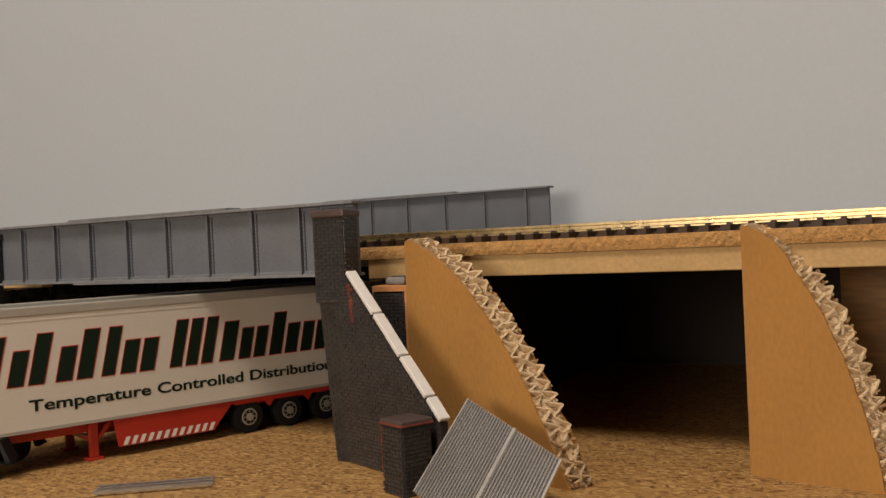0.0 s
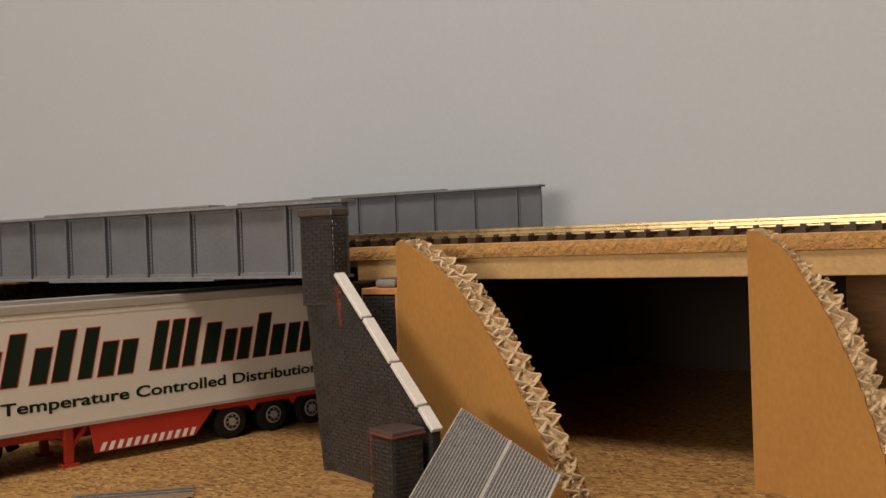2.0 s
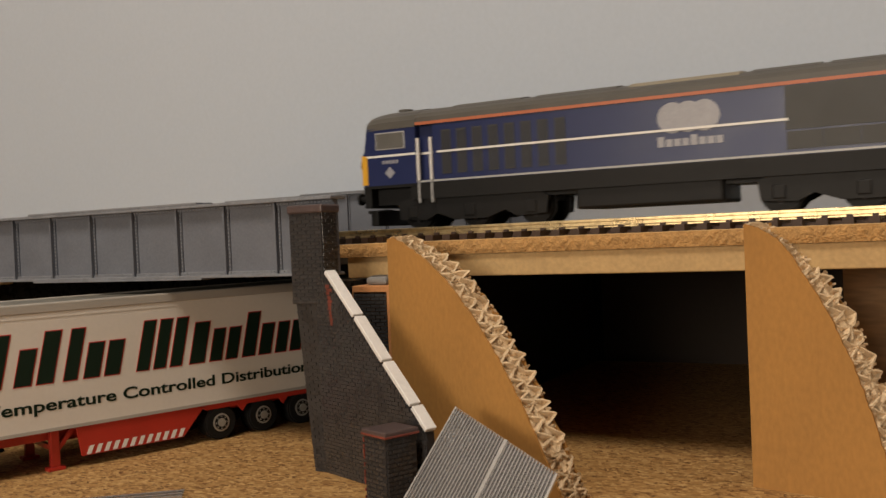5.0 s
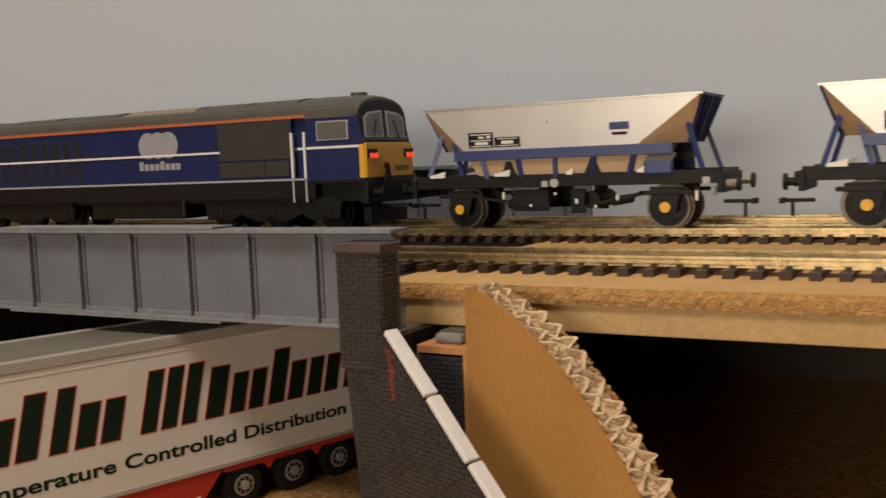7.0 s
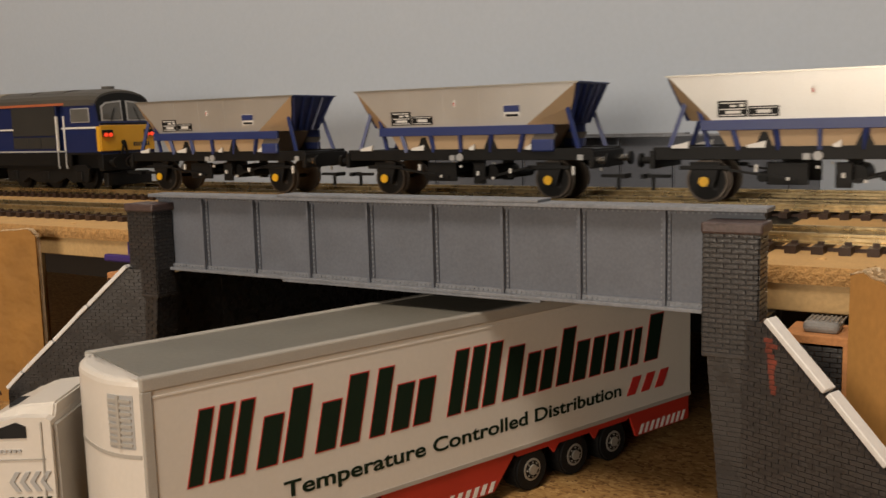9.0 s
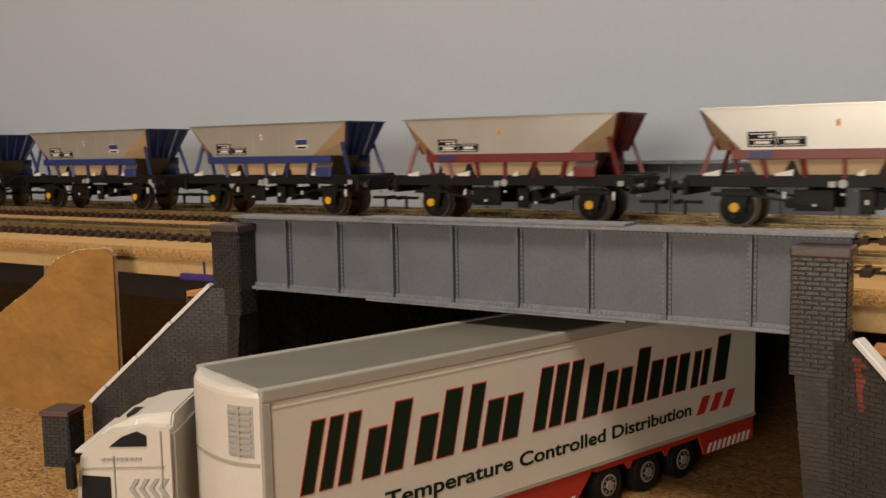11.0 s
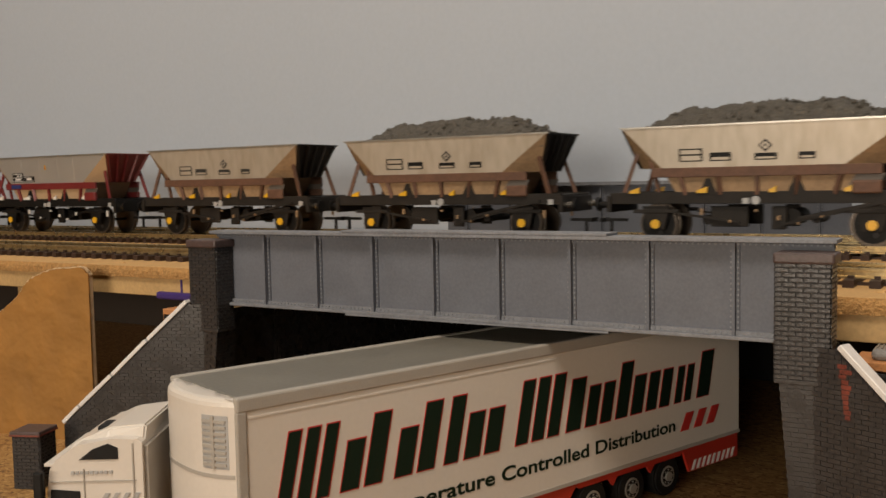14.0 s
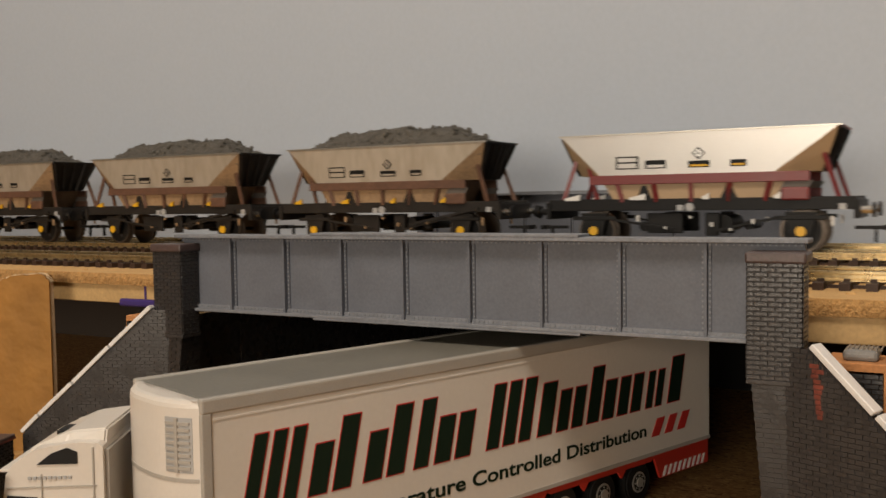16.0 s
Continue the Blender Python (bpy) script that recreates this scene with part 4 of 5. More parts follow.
def hopper(kind, label):
    """Two-axle coal hopper. kind: blue, red, worn, loaded, last."""
    t = thing("hopper_wagon", label, "hopper wagon", group="wagons of the train")
    worn = kind in ("worn", "loaded")
    side = W_WORN if worn else W_SILVER
    # Clean slopes carry painted shade; worn ones are dirty brown.
    slope = W_DIRT if worn else W_SHADED
    fr = {"blue": W_BLUE, "red": W_RED, "last": W_RED}.get(kind, W_RUST)
    dark = W_BLACK if worn else BLACK
    c = WB / 2
    zt, zm = 42.2, 27.3
    hw = 14.9
    low = {-1: 34.0, 1: 28.0}
    # body: full rectangle at the top, narrowing with sloped corners to the bottom
    for s in (-1, 1):
        side_m = B()
        prism_pts = [(c - 48.6, zt), (c + 48.6, zt), (c + low[1], zm), (c - low[-1], zm)]
        o = [Vector((x, s * (hw - 1.2 * (zt - z) / (zt - zm)), z)) for x, z in prism_pts]
        hull(side_m, [o, [p + Vector((0, -s * 0.5, 0)) for p in o]])
        part("hopper_side", side_m, side, t, "bare silver hopper side" if not worn else "dirty brown-streaked silver hopper side")
    for s in (-1, 1):
        for x in (-23.5, -7.8, 8.2, 21.5):
            f0, f1 = hw - 1.2 * (zt - zm - 1) / (zt - zm), hw
            part("panel_seam", hull(B(), [[(c + x + q, s * (f0 + 0.07), zm + 1), (c + x + q, s * (f1 + 0.07), zt - 0.5), (c + x + q, s * (f1 - 0.1), zt - 0.5), (c + x + q, s * (f0 - 0.1), zm + 1)] for q in (-0.3, 0.3)]), side, t)
    for s in (-1, 1):
        for e in (-1, 1):
            a = Vector((c + e * 48.6, s * hw, zt))
            b = Vector((c + e * low[e], s * (hw - 1.2), zm))
            d = Vector((c + e * 42.6, s * 8.6, zm))
            f = Vector((c + e * 45.4, s * 11.6, zm + 6.5))
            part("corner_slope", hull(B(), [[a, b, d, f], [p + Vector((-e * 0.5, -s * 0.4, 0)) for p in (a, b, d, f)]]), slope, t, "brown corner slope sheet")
    for e in (-1, 1):
        em = B()
        o = [Vector((c + e * 48.6, -hw, zt)), Vector((c + e * 48.6, hw, zt)), Vector((c + e * 45.4, 11.6, zm + 6.5)), Vector((c + e * 42.6, 8.6, zm)), Vector((c + e * 42.6, -8.6, zm)), Vector((c + e * 45.4, -11.6, zm + 6.5))]
        hull(em, [o, [p + Vector((-e * 0.5, 0, 0)) for p in o]])
        end = part("hopper_end", em, fr if kind in ("blue", "red") else dark, t, "end slope sheet")
        for y in (-10, -5, 0, 5, 10):
            part("end_rib", bar(B(), (c + e * 48.4, y * 1.3, zt - 0.5), (c + e * 43.3, y * 0.8, zm + 0.3), 0.8, 1.6), fr if kind in ("blue", "red") else dark, end)
    inner = B()
    hull(inner, [[(c - 47.9, -hw + 0.6, zt - 0.6), (c + 47.9, -hw + 0.6, zt - 0.6), (c + 47.9, hw - 0.6, zt - 0.6), (c - 47.9, hw - 0.6, zt - 0.6)], [(c - 38, -8, zm), (c + 38, -8, zm), (c + 38, 8, zm), (c - 38, 8, zm)]], (False, True))
    part("hopper_inside", inner, W_INSIDE, t)
    for s in (-1, 1):
        rim = B()
        box(rim, c - 49.3, c + 49.3, s * hw - 0.4, s * hw + 0.4, zt - 0.3, zt + 0.3)
        part("top_rail", rim, W_RAIL, t, "thin bright top rail")
    for e in (-1, 1):
        rim = B()
        box(rim, c + e * 48.7 - 0.6, c + e * 48.7 + 0.6, -hw, hw, zt - 0.3, zt + 0.3)
        part("end_rail", rim, fr if not worn else dark, t)
    # waist beam and lower hopper with doors
    for s in (-1, 1):
        bw = B()
        box(bw, c - 37.5, c + 39.5, s * 14.3 - 0.7, s * 14.3 + 0.7, zm - 3.3, zm + 0.1, bev=0.15)
        part("waist_beam", bw, fr, t, "painted waist beam")
    lm = B()
    hull(lm, [[(c - 34, -14.0, zm - 0.2), (c + 34, -14.0, zm - 0.2), (c + 34, 14.0, zm - 0.2), (c - 34, 14.0, zm - 0.2)], [(c - 27, -12.9, 15.5), (c + 27, -12.9, 15.5), (c + 27, 12.9, 15.5), (c - 27, 12.9, 15.5)]])
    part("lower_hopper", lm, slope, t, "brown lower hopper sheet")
    for s in (-1, 1):
        for x in (-27, -13.5, 0, 13.5, 27):
            part("rib", bar(B(), (c + x, s * 14.3, zm - 3), (c + x * 0.93, s * 13.6, 17.6), 1.3, 1.6), fr, t)
        part("end_sheet", prism(B(), [(28.5, 18.6), (37.5, 18.6), (40.5, zm - 3.1), (31.5, zm - 3.1)], (c, s * 13.9 - 0.3, 0), (1, 0, 0), (0, 0, 1), (0, 0.6, 0)), W_INSIDE, t, "dull grey end sheet")
        for x in (-17, 13):
            part("door_gusset", prism(B(), [(-3.2, 17.8), (3.2, 17.8), (0.7, 23.4), (-0.7, 23.4)], (c + x, s * 14.0 - 0.3, 0), (1, 0, 0), (0, 0, 1), (0, 0.6, 0)), dark, t)
    for e in (-1, 1):
        for s in (-1, 1):
            part("end_strut", bar(B(), (c + e * 43.6, s * 11.6, zm + 6.0), (c + e * 48.5, s * 13.0, 18.4), 0.9, 1.5), fr, t, "sloping end strut")
            if e < 0:
                part("end_stanchion", bar(B(), (c + e * 38.8, s * 12.6, zm + 5.0), (c + e * 35.0, s * 13.0, 18.2), 0.9, 1.5), fr, t, "sloping end stanchion")
    # underframe
    um = B()
    for s in (-1, 1):
        box(um, c - 54, c + 54, s * 13.2 - 0.9, s * 13.2 + 0.9, 14.4, 18.7, bev=0.2)
    for x in (-54, 54):
        box(um, c + x - 0.9, c + x + 0.9, -15, 15, 11.4, 17.6, bev=0.2)
    box(um, c - 54, c + 54, -12.3, 12.3, 16.9, 18.2)
    part("underframe", um, dark, t, "black underframe")
    for x in (0, WB):
        for s in (-1, 1):
            gm = B()
            prism(gm, [(-5.2, 13.6), (5.2, 13.6), (3.0, 5.0), (-3.0, 5.0)], (x, s * 12.4 - 0.5, 0), (1, 0, 0), (0, 0, 1), (0, 1.0, 0))
            box(gm, x - 8.5, x + 8.5, s * 12.5 - 0.7, s * 12.5 + 0.7, 11.0, 12.4, bev=0.2)
            part("axle_guard", gm, dark, t)
    for x in (0, WB):
        for s in (-1, 1):
            a = part("axlebox", cyl(B(), (x, s * 12.6, WR), (x, s * 13.5, WR), 2.1, 16), dark, t, "axlebox with a yellow cover")
            part("cover", cyl(B(), (x, s * 13.5, WR), (x, s * 14.0, WR), 1.7, 16), AXLE_YELLOW, a, "yellow axle cover")
        w = wheelset(t, x, WR)
    bm = B()
    for x, r, z in ((26, 2.6, 10.0), (47, 3.0, 9.6), (18, 1.8, 8.5), (55, 1.6, 9.0)):
        cyl(bm, (x, -9, z), (x, 9, z), r, 14)
    for s in (-1, 1):
        bar(bm, (8, s * 12.8, 11), (30, s * 12.8, 7.8), 0.8)
        bar(bm, (44, s * 12.8, 7.0), (66, s * 12.8, 12), 0.8)
        box(bm, 20, 33, s * 11.5 - 0.7, s * 11.5 + 0.7, 6.2, 13.5, bev=0.3)
        box(bm, 41, 46, s * 11.8 - 0.7, s * 11.8 + 0.7, 5.4, 13.5, bev=0.3)
    part("brake_gear", bm, dark, t, "black brake gear")
    pins = ((17, 11.6, 2.4), (27, 8.2, 1.0), (36, 12.0, 0.9), (43.5, 9.4, 1.6), (50, 7.6, 1.0), (57.5, 10.4, 1.8), (83, 10.6, 3.2))
    for s in (-1, 1):
        for x, z, h in pins:
            part("brake_pin", BX(x - 0.45, x + 0.45, s * 13.3 - 0.5, s * 13.3 + 0.5, z - h / 2, z + h / 2, bev=0.15), (W_DIRT if worn else WHITEINK), t, "small pale brake fitting")
        part("brake_wheel", cyl(B(), (36, s * 13.9, 15.6), (36, s * 14.5, 15.6), 1.5, 14), GREYINK, t)
    if worn:
        for s in (-1, 1):
            part("brake_lever", bar(B(), (50, s * 15.4, 9.4), (82, s * 15.4, 15.8), 0.8, 1.0), W_BLACK, t)
    for s in (-1, 1):
        for x in (-7, 18, 42, 66):
            m = AXLE_YELLOW if worn else WHITEINK
            w = (2.4 if worn else 3.8) if x < 40 else 1.5
            part("hand_wheel" if x > 40 else "door_handle", prism(B(), [(x - w, 18.3), (x + w * 0.5, 18.3), (x + w * 0.6, 20.6), (x, 20.0), (x - w, 19.2)], (0, s * 14.4 - 0.4, 0), (1, 0, 0), (0, 0, 1), (0, 0.8, 0)), m, t, "yellow handle" if worn else "white handle")
        part("control_box", BX(67, 76, s * 14.4 - 0.9, s * 14.4 + 0.9, 17.6, 22.0, bev=0.6), fr, t)
        for x in (31.5, 85):
            part("frame_label", BX(x, x + 2.2, s * 14.25 - 0.12, s * 14.25 + 0.12, 14.4, 16.4), GREYINK, t)
    buffers(t, c - 54.5, -1, 14.2, False), buffers(t, c + 54.5, 1, 14.2, True)
    for e in (-1, 1):
        x = c + e * 55
        bm = bar(B(), (x - e * 3, 0, 8.0), (x + e * 7.5, 0, 8.0), 1.4, 1.2)
        box(bm, x + e * 6.5 - 0.7, x + e * 6.5 + 0.7, -3.4, 3.4, 7.2, 8.8)
        bar(bm, (x + e * 3.6, 0, 8), (x + e * 3.6, 0, 3.0), 1.0)
        part("coupling", bm, BLACK, t, "black coupling hook")
    # print on the sides
    for s in (-1, 1):
        def put(x0, x1, z0, z1, m, name="data_panel", lab="", d=0.1):
            f0 = hw - 1.2 * (zt - z0) / (zt - zm)
            f1 = hw - 1.2 * (zt - z1) / (zt - zm)
            bm = hull(B(), [[(x0, s * (f0 + d), z0), (x1, s * (f0 + d), z0), (x1, s * (f1 + d), z1), (x0, s * (f1 + d), z1)], [(x0, s * (f0 - 0.1), z0), (x1, s * (f0 - 0.1), z0), (x1, s * (f1 - 0.1), z1), (x0, s * (f1 - 0.1), z1)]])
            return part(name, bm, m, t, lab)
        if kind in ("blue", "red"):
            z0 = zm + 1.0
            put(4.5, 14.0, z0, z0 + 5.3, BLACK, lab="black data panel with white print")
            put(14.4, 24.0, z0, z0 + 3.4, BLACK, lab="black data panel with white print")
            for k, (x0, x1, a, b) in enumerate(((5.3, 13.2, 0.5, 0.9), (5.3, 13.2, 2.8, 3.2), (5.3, 13.2, 5.2, 5.6), (7, 12, 1.3, 2.4), (8.5, 10.5, 3.8, 4.6), (11.5, 13, 3.8, 4.8), (15.2, 23.2, 0.5, 0.8), (15.2, 23.2, 3.2, 3.5), (17, 21.5, 1.3, 2.6))):
                put(x0, x1, z0 + a * 0.85, z0 + b * 0.85, WHITEINK, "print_bar", d=0.16)
            if kind == "blue":
                put(55.5, 62.0, zm + 3.0, zm + 7.6, WHITEINK, "maker_plate", "white and blue plate")
                put(55.5, 62.0, zm + 5.0, zm + 7.4, W_BLUE, "maker_plate", d=0.16)
                put(56.2, 61.4, zm + 3.3, zm + 4.2, BLACK, "print_bar", d=0.16)
            else:
                bm = BX(5.0, 13.5, s * 15.35 - 0.1, s * 15.35 + 0.1, zm - 2.6, zm - 0.6)
                part("name_plate", bm, W_BLUE, t, "small blue plate")
            put(33.6, 34.8, zt - 7.4, zt - 4.9, WHITEINK if kind == "blue" else AXLE_YELLOW, "small_label", d=0.1)
            put(33.9, 34.4, zt - 6.9, zt - 5.6, REDINK, "print_bar", d=0.16)
        else:
            z0 = zm + 2.2
            ink = BLACK if kind != "worn" else LDARK
            for x0, x1, h in ((9, 17.5, 4.6), (20, 27.5, 3.0), (35.5, 43, 2.4), (50.0, 55.5, 2.4)):
                put(x0, x1, z0, z0 + h, ink, lab="dark data panel")
                inn = AXLE_YELLOW if kind == "last" and x0 > 30 else W_SILVER if kind == "last" else W_WORN
                put(x0 + 0.7, x1 - 0.7, z0 + 0.4, z0 + h * 0.45, inn, "print_bar", d=0.16)
                if h > 3:
                    put(x0 + 0.7, x1 - 0.7, z0 + h * 0.58, z0 + h - 0.5, inn, "print_bar", d=0.16)
            for k, m, d in ((2.3, ink, 0.12), (1.5, W_SILVER if kind == "last" else W_WORN, 0.2), (0.7, ink, 0.28)):
                zc = z0 + 5.0
                f = hw - 1.2 * (zt - zc) / (zt - zm)
                part("diamond_mark", prism(B(), [(-k, 0), (0, -k), (k, 0), (0, k)], (39.2, s * (f + d) - 0.08, zc), (1, 0, 0), (0, 0, 1), (0, 0.16, 0)), m, t)
    return t


def coal():
    bm = B()
    nx, ny = 84, 22
    rng = random.Random(4)
    g = []
    for i in range(nx + 1):
        row = []
        for j in range(ny + 1):
            u, v = i / nx, j / ny
            x, y = WB / 2 - 45.5 + 91 * u, -13.4 + 26.8 * v
            e = min(1, 4.6 * u, 4.6 * (1 - u)) * min(1, 3.2 * v, 3.2 * (1 - v))
            p = Vector((x, y, 0))
            h = 8.3 * e ** 0.75 + 1.5 * noise.noise(p * 0.09) * e + 1.1 * noise.noise(p * 0.35) + 0.9 * noise.noise(p * 0.8) + 0.4 * rng.random()
            row.append(bm.verts.new((x + 0.5 * (rng.random() - 0.5), y + 0.5 * (rng.random() - 0.5), 40.7 + h)))
        g.append(row)
    for i in range(nx):
        for j in range(ny):
            bm.faces.new((g[i][j], g[i + 1][j], g[i + 1][j + 1], g[i][j + 1]))
    base = [[(WB / 2 - 45.5, -13.4, 37), (WB / 2 + 46, -13.4, 37), (WB / 2 + 46, 13.4, 37), (WB / 2 - 45.5, 13.4, 37)], [(WB / 2 - 45.5, -13.4, 40.8), (WB / 2 + 46, -13.4, 40.8), (WB / 2 + 46, 13.4, 40.8), (WB / 2 - 45.5, 13.4, 40.8)]]
    hull(bm, base)
    for k in range(420):
        x, y = WB / 2 + rng.uniform(-42, 42), rng.uniform(-12.5, 12.5)
        u, v = (x - WB / 2 + 46) / 92, (y + 13.4) / 26.8
        z = g[int(u * nx)][int(v * ny)].co.z
        r = rng.uniform(0.5, 1.3)
        m = Matrix.Translation((x, y, z)) @ Euler((rng.random() * 3, rng.random() * 3, rng.random() * 3)).to_matrix().to_4x4() @ Matrix.Diagonal((r, r * 0.8, r * 0.7, 1))
        bmesh.ops.create_icosphere(bm, subdivisions=1, radius=1, matrix=m)
    o = part("coal_load", bm, COAL)
    return tagged(o, "heaped load of dark grey coal lumps in a hopper wagon", "coal", group="coal loads", kind="stuff")


def locomotive():
    """Diesel locomotive, x from its leading nose, z from the rail top."""
    t = thing("diesel_locomotive", "dark blue diesel locomotive with yellow ends and a grey roof", "locomotive")
    L = 235.5
    CAB = 25.5
    zs, ze, zr = 17.5, 42.4, 49.5
    hw, bw = 16.6, 15.8

    def roof_loop(x, w, z0, z1):
        return [(x, -w, z0)] + [(x, -w * math.cos(a), z0 + (z1 - z0) * math.sin(a) ** 0.8) for a in [math.pi * k / 12 for k in range(1, 12)]] + [(x, w, z0)]
    body = part("body_side", BX(CAB + 7.5, L - CAB - 7.5, -bw, bw, zs, ze, bev=0.3), LBLUE, t, "dark blue body side")
    for a in (CAB, L - CAB - 7.5):
        part("door_recess", BX(a, a + 7.5, -bw + 2.6, bw - 2.6, zs, ze), LBLUE, t, "recessed dark blue doorway")
    part("roof", hull(B(), [roof_loop(CAB, bw + 0.3, ze, zr), roof_loop(L - CAB, bw + 0.3, ze, zr)]), LGREY, t, "brown-grey curved roof")
    for s in (-1, 1):
        part("cantrail_line", BX(CAB, L - CAB, s * (bw + 0.35) - 0.15, s * (bw + 0.35) + 0.15, ze - 0.7, ze + 0.5), ORANGE_LINE, t, "orange cantrail line")
    part("tan_roof_panel", hull(B(), [roof_loop(113, bw - 2.5, ze + 2.6, zr + 0.5), roof_loop(152, bw - 2.5, ze + 2.6, zr + 0.5)]), LTAN, t, "pale tan roof panel")
    for a, b in ((156, 178), (181, 203), (40, 70), (76, 108)):
        part("roof_panel", hull(B(), [roof_loop(a, bw - 3, ze + 3.2, zr + 0.4), roof_loop(b, bw - 3, ze + 3.2, zr + 0.4)]), LGREY, t)
    # cabs
    for e, x0, x1 in ((-1, 0.0, CAB), (1, L - CAB, L)):
        nose, back = (x0, x1) if e < 0 else (x1, x0)
        pr = [(back, zs), (back, ze - 0.5), (nose - e * 2.4, ze - 0.5), (nose - e * 0.9, 33.0), (nose, 31.0), (nose, zs)]
        cab = part("cab", prism(B(), pr, (0, -hw, 0), (1, 0, 0), (0, 0, 1), (0, 2 * hw, 0)), LBLUE, t, "dark blue cab")
        n = lambda x, w, z0, z1: roof_loop(x, w, z0, z1)
        part("cab_roof", hull(B(), [n(back, hw + 0.2, ze - 1.2, zr + 0.3), n(nose - e * 9, hw + 0.2, ze - 1.2, zr + 0.1), n(nose - e * 4.0, hw + 0.1, ze - 1.3, zr - 0.5), n(nose - e * 2.3, hw, ze - 1.4, zr - 1.1)]), LGREY, cab, "brown-grey domed cab roof")
        part("roof_vent", cyl(B(), (nose - e * 12, 0, zr), (nose - e * 12, 0, zr + 1.2), 3.2, 16), LGREY, cab)
        part("end_panel", BX(min(nose, nose + e * 0.7), max(nose, nose + e * 0.7), -hw + 0.1, hw - 0.1, zs + 1.5, 31.5, bev=0.2), YELLOW, cab, "warning yellow end panel")
        for s in (-1, 1):
            part("yellow_corner", BX(min(nose, nose - e * 2.2), max(nose, nose - e * 2.2), s * hw - 0.12, s * hw + 0.12, zs + 1.5, 31.0), YELLOW, cab)
            wx0, wx1 = sorted((back + e * 5.0, nose - e * 6.6))
            w = part("side_window", BX(wx0, wx1, s * hw - 0.25, s * hw + 0.25, 33.0, 40.0, bev=0.15), GREYINK, cab, "grey-framed side window")
            part("pane", BX(wx0 + 0.45, wx1 - 0.45, s * hw - 0.32, s * hw + 0.32, 33.4, 39.6), CABGLASS, w, "tinted pane")
            part("white_line", BX(x0, x1, s * hw - 0.1, s * hw + 0.1, 30.0, 30.9), WHITEINK, cab, "thin white waist line")
            part("sole_line", BX(x0, x1, s * hw - 0.1, s * hw + 0.1, zs - 0.2, zs + 1.0), BLACK, cab)
        # arched black surround with two tall screens under the roof
        xs = lambda z, k: nose - e * (0.95 + 0.08 * (z - 33) - k)
        arch = [(-hw + 0.7, 32.3)] + [(y, z) for _, y, z in roof_loop(0, hw - 0.7, ze - 1.4, zr - 2.2)] + [(hw - 0.7, 32.3)]
        part("screen_band", hull(B(), [[Vector((xs(z, -1.2), y, z)) for y, z in arch], [Vector((xs(z, 0), y, z)) for y, z in arch]]), BLACK, cab, "black windscreen surround")
        for s in (-1, 1):
            o = [(s * 1.3, 33.5), (s * 14.2, 33.5), (s * 13.9, 40.6), (s * 11.0, 42.6), (s * 1.3, 43.6)]
            part("windscreen", hull(B(), [[Vector((xs(z, -0.3), y, z)) for y, z in o], [Vector((xs(z, 0.15), y, z)) for y, z in o]]), GREYINK, cab, "pale windscreen frame")
            m_ = (s * 7.6, 38.0)
            p = [(m_[0] + (y - m_[0]) * 0.84, m_[1] + (z - m_[1]) * 0.84) for y, z in o]
            part("windscreen_pane", hull(B(), [[Vector((xs(z, -0.2), y, z)) for y, z in p], [Vector((xs(z, 0.3), y, z)) for y, z in p]]), CABGLASS, cab, "tinted windscreen pane")
            part("wiper", bar(B(), (xs(34, 0.5), s * 9, 33.2), (xs(40, 0.5), s * 6, 40.0), 0.3), BLACK, cab)
        part("screen_surround", bar(B(), (nose - e * 0.6, -hw + 1, 32.2), (nose - e * 0.6, hw - 1, 32.2), 0.8), BLACK, cab)
        for y in (-12.8, 12.8):
            l = part("lamp_housing", BX(min(nose, nose + e * 1.5), max(nose, nose + e * 1.5), y - 3, y + 3, 26.0, 29.2, bev=0.2), BLACK, cab, "black lamp housing")
            for d in (-1.4, 1.4):
                part("lamp", cyl(B(), (nose + e * 1.4, y + d, 26.8), (nose + e * 2.0, y + d, 26.8), 1.0, 12), TAIL if e > 0 else STEEL, l, "lit red tail lamp" if e > 0 else "")
        bm = B()
        for k in range(7):
            box(bm, min(nose + e * 0.7, nose + e * 0.8), max(nose + e * 0.7, nose + e * 0.8), 3 + 1.5 * k, 3.9 + 1.5 * k, 21.0, 23.0)
        part("number_bars", bm, LDARK, cab)
        bm = B()
        cyl(bm, (nose + e * 0.7, -3.5, 23), (nose + e * 1.6, -3.5, 23), 1.2, 10)
        bar(bm, (nose + e * 1.5, -3.5, 23), (nose + e * 1.5, -5.5, 17.5), 0.8)
        bar(bm, (nose + e * 1.5, -3.0, 23), (nose + e * 1.5, -2.0, 17.0), 0.8)
        part("brake_pipe", bm, BLACK, cab)
        part("buffer_beam", BX(min(nose - e * 3, nose + e * 0.4), max(nose - e * 3, nose + e * 0.4), -hw + 0.6, hw - 0.6, 9.5, zs, bev=0.3), BLACK, t, "black buffer beam")
        buffers(t, nose + e * 0.4, e, 13.5, False)
        part("coupling", bar(B(), (nose - e * 3, 0, 8.2), (nose + e * 8.5, 0, 8.2), 2.6, 1.4), BLACK, t)
        part("snow_plough", BX(min(nose - e * 4, nose - e * 0.5), max(nose - e * 4, nose - e * 0.5), -13, 13, 2.0, 8.5, bev=0.4), BLACK, t)
